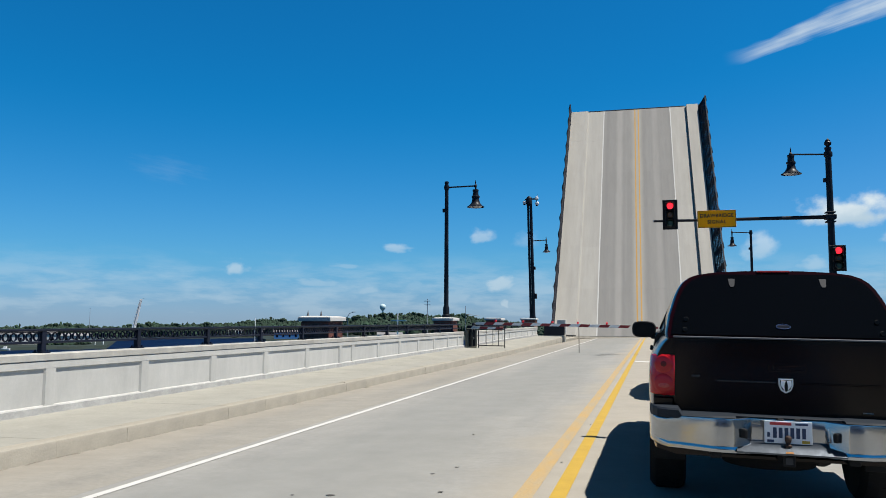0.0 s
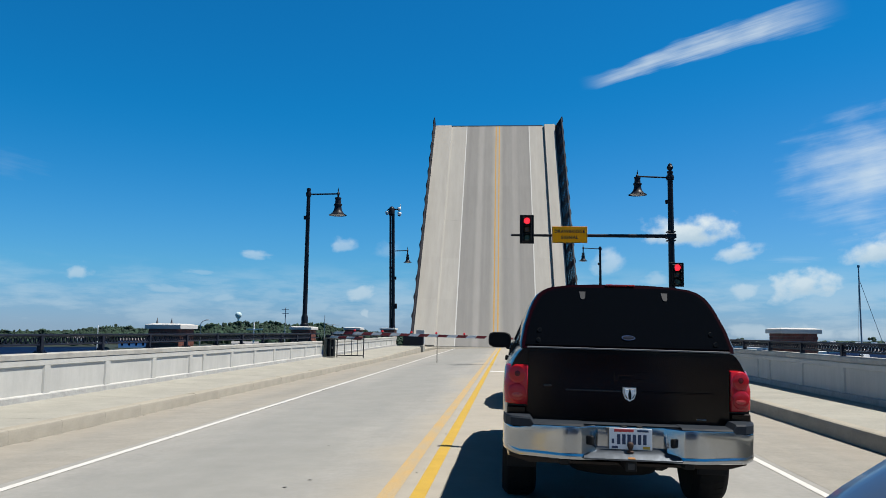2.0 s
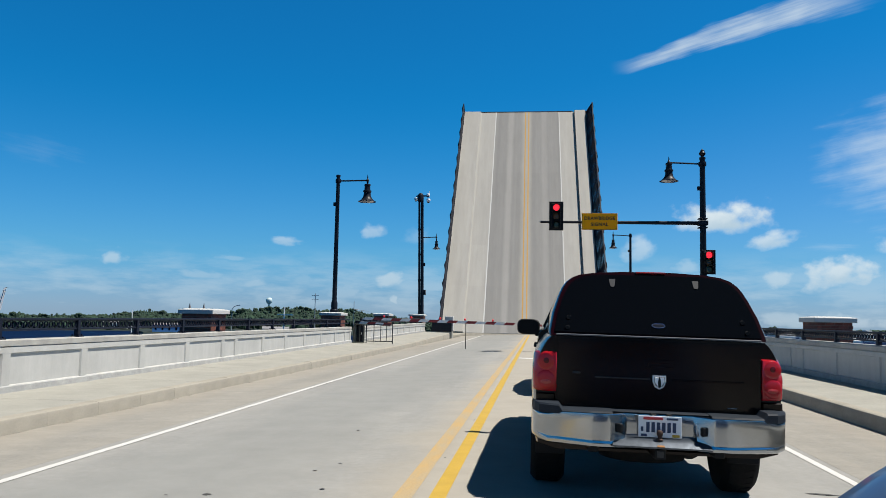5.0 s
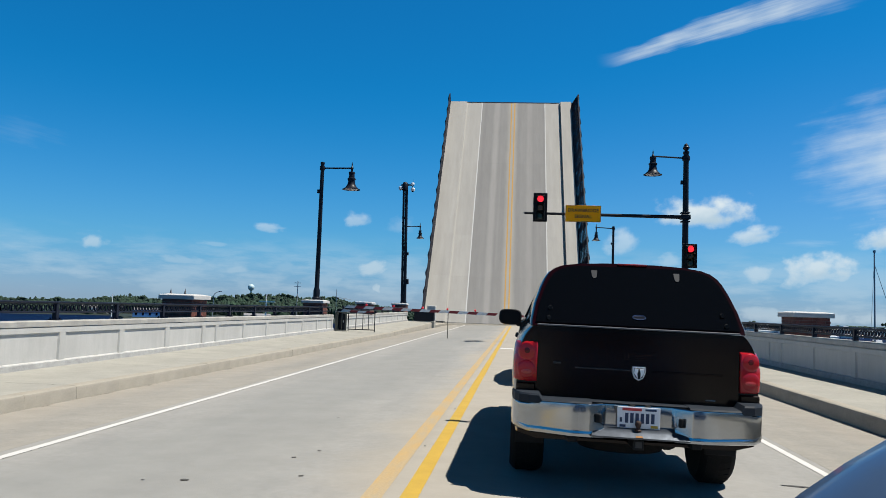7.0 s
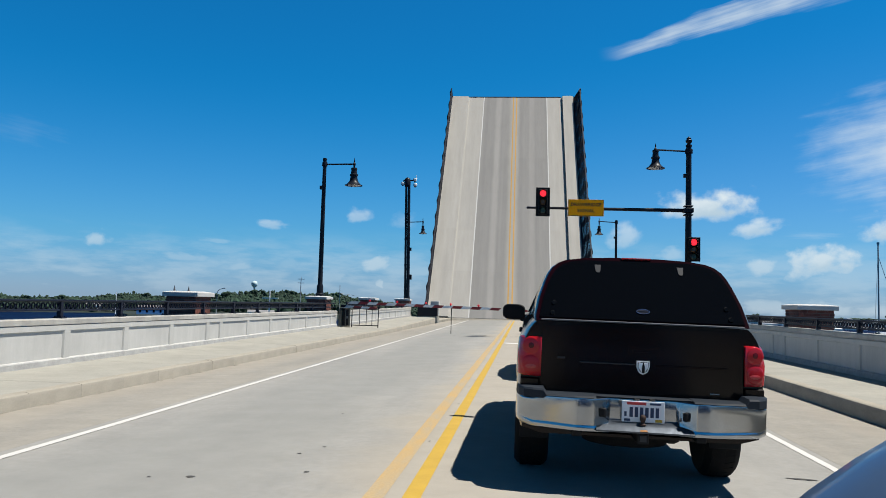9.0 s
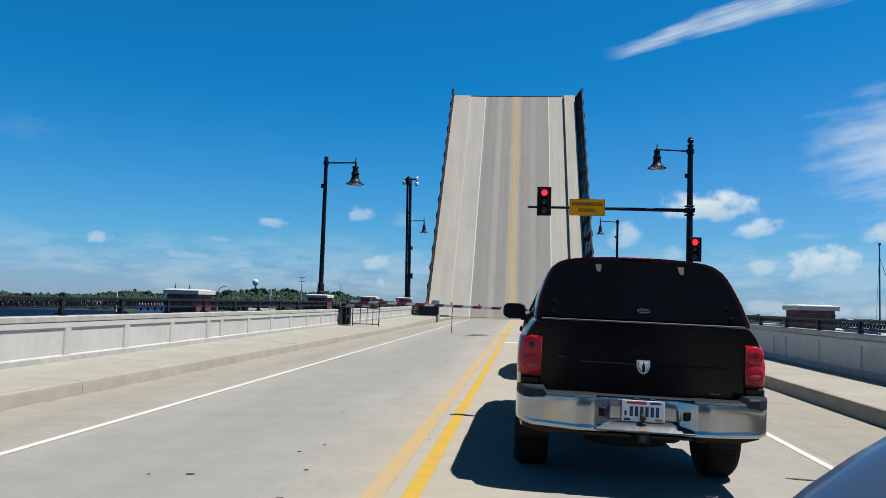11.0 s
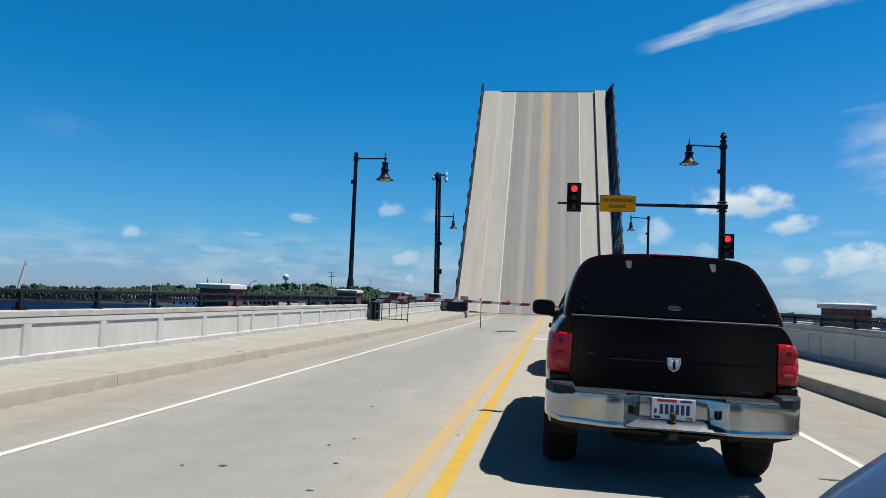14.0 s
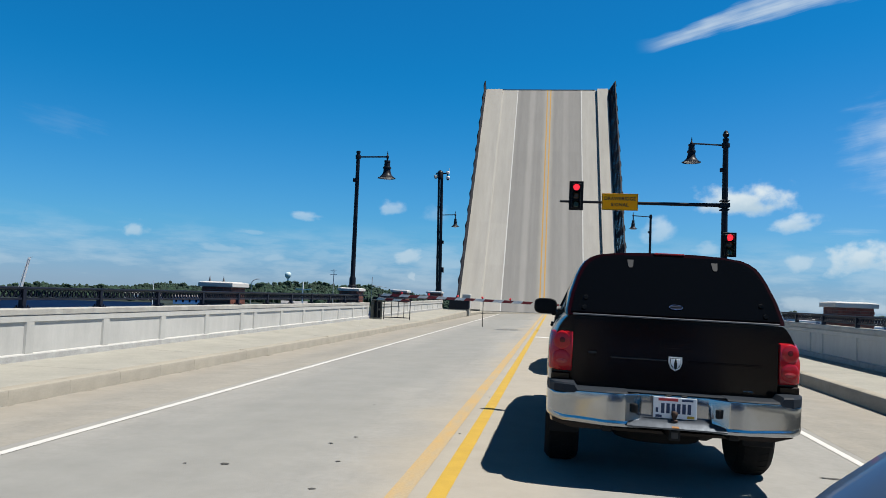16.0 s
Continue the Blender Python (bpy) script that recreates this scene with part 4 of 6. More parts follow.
cb = thing("gate_cabinet", pose(-8.14, 34.95, 0.155), "dark open-sided steel barrier machine cabinet on pavement", "cabinet")
M_CABIN = mat("olive_cabinet_paint", (0.075, 0.082, 0.07), 0.6, vary=0.3, scale=4, fine=0.15)
part("side_panel", box(B(), -0.27, -0.13, -0.28, 0.28, 0.0, 0.80, 0.01), M_CABIN, cb, "dull olive side panel")
part("body", box(B(), -0.126, 0.16, -0.10, 0.28, 0.0, 0.80, 0.015), M_IRON, cb)
part("frame_post", box(B(), 0.20, 0.27, -0.28, -0.204, 0.0, 0.83, 0.008), M_CABIN, cb)
part("frame_post", box(B(), 0.03, 0.06, -0.26, -0.204, 0.0, 0.80, 0.006), M_CABIN, cb)
part("top_plate", box(B(), -0.28, 0.29, -0.30, 0.29, 0.834, 0.87, 0.008), M_CABIN, cb)
part("base_plate", box(B(), -0.28, 0.29, -0.30, -0.21, 0.004, 0.05, 0.008), M_KERB, cb)
part("latch", box(B(), 0.08, 0.11, -0.125, -0.102, 0.38, 0.48, 0.004), M_ALU, cb)

cg = thing("footway_gate", pose(-7.30, 35.3, 0.13), "dark tubular steel gate across the footway", "gate")
for z in (0.10, 0.86):
    part("rail", rod(B(), (-0.62, 0, z), (0.62, 0, z), 0.022, seg=6), M_IRON, cg)
for x in (-0.62, -0.26, 0.06, 0.33, 0.62):
    end = abs(x) > 0.6
    part("bar", rod(B(), (x, 0, 0.0 if end else 0.10), (x, 0, 0.90 if end else 0.86), 0.024 if end else 0.016, seg=6), M_IRON, cg)

# end of the fixed span
eb = thing("span_end_barrier", pose(-7.2, 57.6, 0.0), "black steel barrier box at span end", "barrier")
part("body", box(B(), -0.72, 0.78, 0.0, 0.45, 0.34, 1.05, 0.02), M_IRON, eb)
part("concrete_foot", box(B(), -0.85, 0.82, -0.02, 0.95, -0.3, 0.335, 0.02), M_WALK, eb, "pale concrete foot")
part("grey_cover", box(B(), 0.2, 0.84, 0.5, 0.9, 0.42, 1.50, 0.03), M_CAP, eb, "grey steel cover")
eb = copy_thing(eb, pose(6.1, 57.6, 0.0))
nose = thing("kerb_nose", pose(0, 0, 0), "concrete kerb end at the lift span joint", "kerb", kind="structure")
part("nose_left", box(B(), -7.9, -6.5, 58.02, 68.6, -0.4, 0.05, 0.03), M_KERB, nose)
part("nose_right", box(B(), 4.66, 6.2, 58.02, 68.6, -0.4, 0.10, 0.03), M_KERB, nose)

# ---- the raised lift span ----
LEAF = thing("lift_span", pose(0, 68.9, 0.10, 51.0, 0, 0.7), "raised bascule bridge leaf with two grey lanes", "drawbridge")
LL = 33.05
XL, XR = -8.6, 5.50


def lsheet(x0, x1, z0, z1, y0=0.0, y1=LL, bev=0.0):
    return box(B(), x0, x1, y0, y1, z0, z1, bev)


seams = [0.0, 5.5, 11.0, 16.5, 22.0, 27.5, LL]
for a, b in zip(seams, seams[1:]):
    part("lane_panel", lsheet(-4.90, 2.54, -0.25, 0.0, a + 0.001, b - 0.001), M_DECK, LEAF)
    part("shoulder_panel", lsheet(-6.66, -4.904, -0.25, 0.0, a + 0.001, b - 0.001), M_DECK_S, LEAF, "paler grey shoulder deck")
    part("shoulder_panel", lsheet(2.544, 4.30, -0.25, 0.0, a + 0.001, b - 0.001), M_DECK_S, LEAF, "paler grey shoulder deck")
    part("footway_panel", lsheet(XL, -6.664, -0.25, 0.16, a + 0.001, b - 0.001), M_DECK_S, LEAF, "raised pale footway deck")
    part("footway_panel", lsheet(4.304, XR, -0.25, 0.26, a + 0.001, b - 0.001), M_DECK_S, LEAF, "raised pale footway deck")
# shade of the right kerb face, put in as a thin dark sheet
part("kerb_plate", lsheet(4.26, 4.302, 0.0, 0.262), M_SHADE_FILL, LEAF, "dark sheet painting the shade of the kerb face")
part("edge_line", lsheet(-4.90, -4.80, 0.0, 0.006), M_WHITE, LEAF, "white painted edge line")
part("edge_line", lsheet(2.44, 2.54, 0.0, 0.006), M_WHITE, LEAF, "white painted edge line")
part("centre_line", lsheet(-1.44, -1.32, 0.0, 0.006), mat("faded_yellow_paint", (0.50, 0.30, 0.09), 0.75, vary=0.12, scale=3, fine=0.15, spec=0.15), LEAF, "worn yellow painted line")
part("centre_line", lsheet(-1.07, -0.95, 0.0, 0.006), mat("faded_yellow_paint", (0.50, 0.30, 0.09), 0.75, vary=0.12, scale=3, fine=0.15, spec=0.15), LEAF, "worn yellow painted line")
part("tip_beam", lsheet(-6.7, 4.1, -0.6, 0.03, LL + 0.004, LL + 0.12), M_IRON, LEAF, "dark steel end beam")
for x in (-7.4, -2.6, 1.8, 5.0):
    part("girder", lsheet(x - 0.2, x + 0.2, -2.0, -0.254, 0.3, LL - 0.4), M_IRON, LEAF)
part("heel_plate", lsheet(-6.8, 4.1, -0.7, -0.02, -0.25, -0.004), M_KERB, LEAF, "tan concrete heel edge")


def leaf_rail(x, s):
    """A railing that leans outwards from the leaf's edge."""
    fl = lambda z: x + s * ((0.08 if s > 0 else 0.0) + (0.66 if s > 0 else 0.04) * max(z, 0.0) / 1.3)
    sheet = lambda z, w, h: loft(B(), [[(fl(z) - w, yy, z - h), (fl(z) + w, yy, z - h), (fl(z) + w, yy, z + h), (fl(z) - w, yy, z + h)] for yy in (0.0, LL)])
    rl = part("side_rail", sheet(1.27, 0.05, 0.05), M_RAIL, LEAF, "dark steel railing on leaf edge")
    for z in (0.12, 0.32, 0.54, 0.76, 0.98):
        part("rail_bar", sheet(z, 0.03, 0.045), M_RAIL, rl)
    bm = B()
    o0, o1 = fl(0), fl(1.36)
    loft(bm, [[(o0 - 0.05 * s, yy, -0.1), (o0 + (0.2 if s > 0 else 0.26) * s, yy, -0.45), (o1 + (0.16 if s > 0 else 0.24) * s, yy, 0.75), (o1 + 0.05 * s, yy, 1.36), (o1 - 0.05 * s, yy, 1.36)] for yy in (-0.06, 0.06)])
    me = mesh_of(bm, "rail_post", M_RAIL)
    for i in range(15):
        o = new("rail_post", me)
        o.parent = rl
        o.location = (0, 0.6 + i * (LL - 0.72) / 14, 0)
    part("fascia", lsheet(min(x, x + s * 0.10), max(x, x + s * 0.10), -0.75, 0.14), M_RAIL, rl, "dark steel fascia")
    bm = B()
    for i in range(300):
        yy = 0.4 + i * (LL - 0.7) / 299
        loft(bm, [[(fl(z) - 0.012, yy - 0.026, z), (fl(z) + 0.012, yy - 0.026, z), (fl(z) + 0.012, yy + 0.026, z), (fl(z) - 0.012, yy + 0.026, z)] for z in (0.1, 1.25)])
    tagged(part("balustrade", bm, M_RAIL, rl), kind="stuff")


leaf_rail(XL - 0.02, -1)
leaf_rail(XR + 0.02, 1)

# ---- the pickup truck ----
TX, TY = 0.868, 5.70
truck = thing("pickup_truck", pose(TX, TY, -0.035, 0, 0.85, 0), "black-maroon pickup truck with topper and chrome bumper", "pickup truck")


def ring_body(y, pts):
    """A closed section from half-profile points (half width, height), lowest first."""
    right = [(w, y, z) for w, z in pts]
    left = [(-w, y, z) for w, z in reversed(pts)]
    return right + left


BEDP = [(0.74, 0.43), (0.885, 0.47), (0.908, 0.80), (0.905, 0.98), (0.897, 1.06), (0.878, 1.125), (0.850, 1.185), (0.818, 1.232), (0.79, 1.258)]


def scaled(pts, kw, dz=0.0):
    return [(w * kw, z + dz) for w, z in pts]


bm = B()
loft(bm, [ring_body(0.30, scaled(BEDP, 0.985)), ring_body(0.36, BEDP), ring_body(0.9, scaled(BEDP, 1.025)), ring_body(1.3, scaled(BEDP, 1.03)), ring_body(2.2, scaled(BEDP, 1.0))])
part("bed", bm, M_PAINT, truck, smooth=True)
CABP = [(0.75, 0.42), (0.88, 0.50), (0.905, 0.80), (0.90, 1.10), (0.875, 1.24), (0.845, 1.27)]
bm = B()
loft(bm, [ring_body(2.23, CABP), ring_body(4.1, CABP), ring_body(4.5, scaled(CABP, 0.99, -0.02)), ring_body(5.2, scaled(CABP, 0.96, -0.10)), ring_body(5.5, scaled(CABP, 0.86, -0.16))])
part("cab_body", bm, M_PAINT, truck, smooth=True)
bm = B()
ROOF = [(0.835, 1.265), (0.72, 1.55), (0.64, 1.70), (0.52, 1.735)]
loft(bm, [ring_body(2.28, scaled(ROOF, 0.98)), ring_body(2.5, ROOF), ring_body(3.3, ROOF), ring_body(4.2, [(0.80, 1.262), (0.78, 1.27), (0.74, 1.275), (0.5, 1.28)])])
part("cab_roof", bm, M_PAINT, truck, smooth=True)
for s in (-1, 1):
    bm = B()
    loft(bm, [[(s * 0.842, 2.6, 1.30), (s * 0.842, 3.9, 1.30), (s * 0.75, 3.4, 1.53), (s * 0.735, 2.6, 1.56)], [(s * 0.82, 2.6, 1.30), (s * 0.82, 3.9, 1.30), (s * 0.73, 3.4, 1.53), (s * 0.715, 2.6, 1.56)]])
    part("side_window", bm, M_GLASSD, truck)

bm = B()
loft(bm, [[(-0.60, 3.36, 1.706), (0.60, 3.36, 1.706), (0.74, 4.14, 1.300), (-0.74, 4.14, 1.300)], [(-0.60, 3.37, 1.722), (0.60, 3.37, 1.722), (0.74, 4.15, 1.316), (-0.74, 4.15, 1.316)]])
part("windscreen", bm, M_GLASSD, truck)
part("grille", box(B(), -0.48, 0.48, 5.44, 5.53, 0.66, 1.02, 0.03, 2), M_CHROME, truck, "chrome front grille")
part("front_bumper", box(B(), -0.86, 0.86, 5.42, 5.62, 0.44, 0.64, 0.04, 2), M_CHROME, truck, "chrome front bumper")
for s in (-1, 1):
    part("headlamp", box(B(), min(s * 0.52, s * 0.77), max(s * 0.52, s * 0.77), 5.36, 5.50, 0.76, 1.0, 0.03, 2), M_LAMPGLASS, truck, "clear headlamp")
    for yy in (2.62, 3.28):
        part("door_handle", box(B(), min(s * 0.90, s * 0.93), max(s * 0.90, s * 0.93), yy - 0.09, yy + 0.09, 1.08, 1.11, 0.008), M_PLASTIC, truck)

# tailgate
bm = B()
loft(bm, [[(x, y, z) for x, z in ((-0.74, 0.715), (0.74, 0.715), (0.74, 1.235), (-0.74, 1.235))] for y in (0.245, 0.298)])
bmesh.ops.bevel(bm, geom=list(bm.edges), offset=0.012, segments=2, affect="EDGES")
tg = part("tailgate", bm, M_PAINT, truck, smooth=True)
# left crease paler than the right: a bright reflection put into its colour
part("press_line", box(B(), -0.46, -0.05, 0.236, 0.246, 0.945, 0.958, 0.004), mat("crease_painted_glint", (0.03, 0.028, 0.03), 0.25, spec=0.6, vary=0.3, scale=6), tg)
part("press_line", box(B(), 0.10, 0.62, 0.236, 0.246, 0.945, 0.958, 0.004), M_PAINT, tg)
hd = part("handle_cup", box(B(), -0.10, 0.15, 0.242, 0.25, 1.03, 1.10, 0.0025, 2), M_PAINT, tg, "black recessed tailgate handle")
part("handle_flap", box(B(), -0.07, 0.12, 0.236, 0.244, 1.045, 1.075, 0.003), M_PAINT, hd)
M_EMB = mat("satin_chrome", (0.82, 0.83, 0.85), 0.35, metal=0.5, vary=0.05)
# shield-shaped emblem
bm = B()
sh_ = [(-0.050, 0.985), (0.050, 0.985), (0.052, 0.94), (0.035, 0.895), (0.0, 0.875), (-0.035, 0.895), (-0.052, 0.94)]
loft(bm, [[(x + 0.012, 0.247, z) for x, z in sh_], [(x * 0.9 + 0.012, 0.228, 0.93 + (z - 0.93) * 0.9) for x, z in sh_]])
em = part("emblem", bm, M_EMB, tg, "chrome shield emblem")
part("emblem_field", loft(B(), [[(x * 0.80 + 0.012, 0.229, 0.935 + (z - 0.935) * 0.80) for x, z in sh_], [(x * 0.70 + 0.012, 0.226, 0.935 + (z - 0.935) * 0.70) for x, z in sh_]]), M_PLASTIC, em)
bm = B()
for s in (-1, 1):
    loft(bm, [[(0.012 + s * x, 0.2262, z) for x, z in ((0.003, 0.968), (0.034, 0.970), (0.037, 0.935), (0.010, 0.895), (0.012, 0.935))], [(0.012 + s * x, 0.222, z) for x, z in ((0.004, 0.966), (0.032, 0.968), (0.035, 0.935), (0.011, 0.898), (0.013, 0.935))]])
part("emblem_relief", bm, M_EMB, em)
part("badge", box(B(), -0.625, -0.565, 0.238, 0.247, 0.972, 0.988, 0.004), mat("dull_badge", (0.03, 0.03, 0.032), 0.5), tg, "small dull badge")
part("badge", box(B(), 0.50, 0.57, 0.238, 0.247, 0.757, 0.765, 0.003), M_ALU, tg, "small dull lettering strip")

# tail lamps
M_LENS_C = mat("deep_red_centre", (0.10, 0.004, 0.007), 0.2, vary=0.2, scale=14, spec=0.3)
for s in (-1, 1):
    bm = B()
    xi = s * 0.744
    rings = []
    for z, k in ((0.826, 0.030), (0.830, 0.008), (0.840, 0.0), (0.98, -0.003), (1.115, 0.0), (1.128, 0.008), (1.134, 0.030)):
        rings.append([(xi, 0.30, z), (xi, 0.238 + k, z), (xi + s * 0.006, 0.233 + k, z), (s * 0.80, 0.248 + k, z), (s * (0.866 - 0.4 * max(0.0, z - 1.0) ** 1.2), 0.268 + k, z), (s * (0.900 - k - 0.3 * max(0.0, z - 1.0)), 0.300 + k, z), (s * (0.921 - k - 0.2 * max(0.0, z - 1.0)), 0.360, z), (s * (0.914 - k), 0.42, z)])
    loft(bm, rings)
    tl = part("tail_lamp", bm, M_LENS, truck, "glossy red tail lamp", smooth=True)
    for zc, mm, nm, rr in ((1.058, M_LENS, "stop_lens", 0.070), (0.918, M_LENS, "turn_lens", 0.073), (1.062, M_LENS_C, "bulb_centre", 0.024), (0.900, M_LENS_W, "reverse_lens", 0.046)):
        bm = B()
        c = Vector((s * 0.822, 0.2500 if rr > 0.05 else 0.2462, zc))
        rings = []
        for k, dy in ((0.01, -0.004), (0.5, -0.0038), (0.6, -0.0025), (0.88, -0.0025), (1.0, 0.003), (1.05, 0.012)):
            rings.append([(c.x + rr * 0.95 * k * math.cos(a), c.y + dy + s * 0.27 * rr * k * math.cos(a), c.z + rr * (0.42 if nm == "reverse_lens" else 0.98) * k * math.sin(a)) for a in [2 * math.pi * i / 20 for i in range(20)]])
        loft(bm, rings)
        part(nm, bm, mm, tl, smooth=True)
    part("lamp_trim", box(B(), min(s * 0.75, s * 0.895), max(s * 0.75, s * 0.895), 0.262, 0.33, 0.745, 0.815, 0.01), M_PAINT, truck)

# bumper: sections across the truck, swept round the corners, pocket in the middle
BX = [(-0.925, 0.45), (-0.918, 0.30), (-0.902, 0.20), (-0.868, 0.11), (-0.80, 0.06), (-0.70, 0.025), (-0.50, 0.004), (-0.365, 0.0), (-0.355, 0.004), (-0.25, 0.105), (-0.235, 0.11), (0.235, 0.11), (0.25, 0.105), (0.355, 0.004), (0.365, 0.0), (0.50, 0.004), (0.70, 0.025), (0.80, 0.06), (0.866, 0.125), (0.898, 0.215), (0.912, 0.31), (0.918, 0.45)]
rings = []
for x, dy in BX:
    k = 1.0 if abs(x) > 0.3 else 0.85
    up = 0.0 if abs(x) < 0.72 else -0.02
    lift = 0.034 if abs(x) > 0.88 else 0.024 if abs(x) > 0.8 else 0.010 if abs(x) > 0.6 else 0.0
    prof = [(0.03, 0.710 + up), (0.004, 0.7095 + up), (-0.001, 0.706 + up), (-0.002, 0.700 + up), (-0.001, 0.65), (0.001, 0.60 + lift * 0.5), (0.0018, 0.546 + lift), (0.0018, 0.5425 + lift), (0.001, 0.5395 + lift), (-0.001, 0.532 + lift), (-0.0018, 0.527 + lift), (-0.0018, 0.521 + lift), (0.002, 0.506 + lift), (0.022, 0.498 + lift), (0.12, 0.502 + lift), (0.12, 0.710 + up)]
    lean = 0.42 if abs(abs(x) - 0.25) < 0.01 else 0.0
    rings.append([(x, dy + py * k - lean * max(0.0, 0.69 - z), z) for py, z in prof])
bp = part("bumper", loft(B(), rings), M_CHROME, truck, "dull chrome step bumper with rust marks", smooth=True)
for a, b in ((-0.90, -0.34), (0.34, 0.90)):
    s = 1 if a > 0 else -1
    bm = B()
    xs = [0.345, 0.50, 0.70, 0.725, 0.80, 0.866, 0.898, 0.912] if s > 0 else [-0.918, -0.902, -0.868, -0.80, -0.725, -0.70, -0.50, -0.345]
    dep = {0.345: 0.02, 0.50: 0.004, 0.70: 0.025, 0.725: 0.034, 0.80: 0.06, 0.866: 0.125, 0.868: 0.11, 0.898: 0.215, 0.902: 0.20, 0.912: 0.31, 0.918: 0.30}
    rings = []
    for x in xs:
        d = dep[abs(x)] - 0.004
        hi = 0.758 if abs(x) > 0.72 else 0.722
        lo = 0.712 if abs(x) <= 0.72 else 0.692
        rings.append([(x, d, lo), (x, d - 0.002, hi - 0.012), (x, d + 0.012, hi), (x, max(0.25, d + 0.05), hi + 0.004), (x, max(0.25, d + 0.05), lo)])
    part("step_pad", loft(bm, rings), M_PAD, bp, "dark step pad")
part("centre_step", box(B(), -0.36, 0.36, 0.10, 0.26, 0.712, 0.722, 0.004), M_PAD, bp)
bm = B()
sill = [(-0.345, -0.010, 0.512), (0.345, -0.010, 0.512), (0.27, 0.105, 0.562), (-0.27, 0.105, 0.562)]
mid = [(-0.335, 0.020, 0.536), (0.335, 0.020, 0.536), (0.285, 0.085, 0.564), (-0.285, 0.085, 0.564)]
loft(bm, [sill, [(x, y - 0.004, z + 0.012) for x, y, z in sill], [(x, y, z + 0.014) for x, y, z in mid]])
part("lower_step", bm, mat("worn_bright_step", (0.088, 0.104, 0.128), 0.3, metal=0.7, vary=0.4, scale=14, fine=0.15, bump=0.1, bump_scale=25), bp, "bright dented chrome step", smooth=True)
part("rust_streak", loft(B(), [[(x, -0.0155 + 0.02 * k, 0.524 + 0.0105 * k + 0.0005) for x, k in ((-0.035, 0), (0.018, 0.1), (0.012, 1.3), (-0.03, 1.2))], [(x, -0.0165 + 0.02 * k, 0.526 + 0.0105 * k + 0.0005) for x, k in ((-0.035, 0), (0.018, 0.1), (0.012, 1.3), (-0.03, 1.2))]]), mat("rust_orange", (0.30, 0.13, 0.03), 0.8, vary=0.5, scale=60), bp, "orange rust streak below the tow ball")
for s in (-1, 1):
    bm = box(B(), -0.032, 0.032, -0.008, 0.03, -0.034, 0.034, 0.012, 2)
    part("socket_plug", bm, M_PLASTIC, bp, "black square socket plug", m=pose(s * 0.305, 0.032, 0.645, 0, 0, s * 44))

# number plate with unreadable bars
pl = part("number_plate", box(B(), -0.158, 0.147, 0.066, 0.072, 0.573, 0.703, 0.004), M_PLATE, truck, "white number plate with dark bars")
for x0, x1, z0, z1, mm in [(-0.135, -0.118, 0.608, 0.636, M_BARS)] + [(-0.098 + i * 0.037, -0.098 + i * 0.037 + 0.024, 0.604, 0.664, M_BARS) for i in range(6)] + [(-0.118, 0.02, 0.678, 0.694, M_REDPRINT), (0.045, 0.125, 0.680, 0.692, M_BARS), (-0.135, -0.092, 0.578, 0.593, M_BARS), (0.085, 0.135, 0.578, 0.594, M_YELLOW)]:
    part("printed_bar", box(B(), x0 - 0.005, x1 - 0.005, 0.0632, 0.0662, z0, z1), mm, pl)
for dx in (-0.05, 0.06):
    part("plate_light", box(B(), dx - 0.02, dx + 0.02, 0.070, 0.10, 0.7045, 0.716, 0.004), M_PLASTIC, truck)
# hitch
ht = part("hitch_receiver", box(B(), -0.045, 0.035, 0.04, 0.40, 0.428, 0.505, 0.006), M_PLASTIC, truck, "square black hitch receiver")
part("hitch_tube", box(B(), -0.42, 0.42, 0.30, 0.37, 0.44, 0.51, 0.01), M_PLASTIC, ht)
# small dark plate stands for the shaded opening of the receiver
part("hitch_hole", box(B(), -0.028, 0.018, 0.036, 0.041, 0.446, 0.488), M_SHADE_FILL, ht)
bl = part("tow_ball", lathe(B(), [(0.024, 0.558), (0.024, 0.566), (0.014, 0.570), (0.014, 0.580), (0.019, 0.586), (0.0225, 0.598), (0.021, 0.611), (0.014, 0.620), (0.004, 0.623)], 14, (-0.010, 0.045, 0)), mat("rusty_steel", (0.06, 0.028, 0.018), 0.8, vary=0.5, scale=40), truck, "rusty tow ball", smooth=True)

# topper
M_HINGE = mat("dull_hinge_metal", (0.040, 0.042, 0.046), 0.6, spec=0.1, metal=0.0, vary=0.1)
TOPP = [(0.802, 1.262), (0.804, 1.30), (0.778, 1.44), (0.734, 1.585), (0.706, 1.655), (0.673, 1.710), (0.626, 1.750), (0.560, 1.777), (0.43, 1.797), (0.2, 1.81)]
bm = B()


def top_ring(y0, lean, k=1.0):
    return ring_body(0, scaled(TOPP, k)) and [(x, y0 + lean * (z - 1.262), z) for x, _, z in ring_body(0, scaled(TOPP, k))]


loft(bm, [top_ring(0.30, 0.78, 0.985), top_ring(0.33, 0.78), top_ring(0.9, 0.3), top_ring(2.18, 0.0)])
tp = part("topper", bm, M_TOPPER, truck, "dark maroon fibreglass topper", smooth=True)
GLH = [(0.764, 1.290), (0.738, 1.44), (0.695, 1.585), (0.665, 1.652), (0.632, 1.702), (0.586, 1.738), (0.520, 1.763), (0.40, 1.780)]
GL = [(-0.764, 1.290)] + GLH + [(-x, z) for x, z in reversed(GLH[1:])]
gl_y = lambda z: 0.30 + 0.78 * (z - 1.262)
gw = part("rear_window", loft(B(), [[(x, gl_y(z) - 0.012, z) for x, z in GL], [(x * 0.995, gl_y(z) + 0.02, z) for x, z in GL]]), M_GLASSD, tp, "black tinted frameless glass hatch")
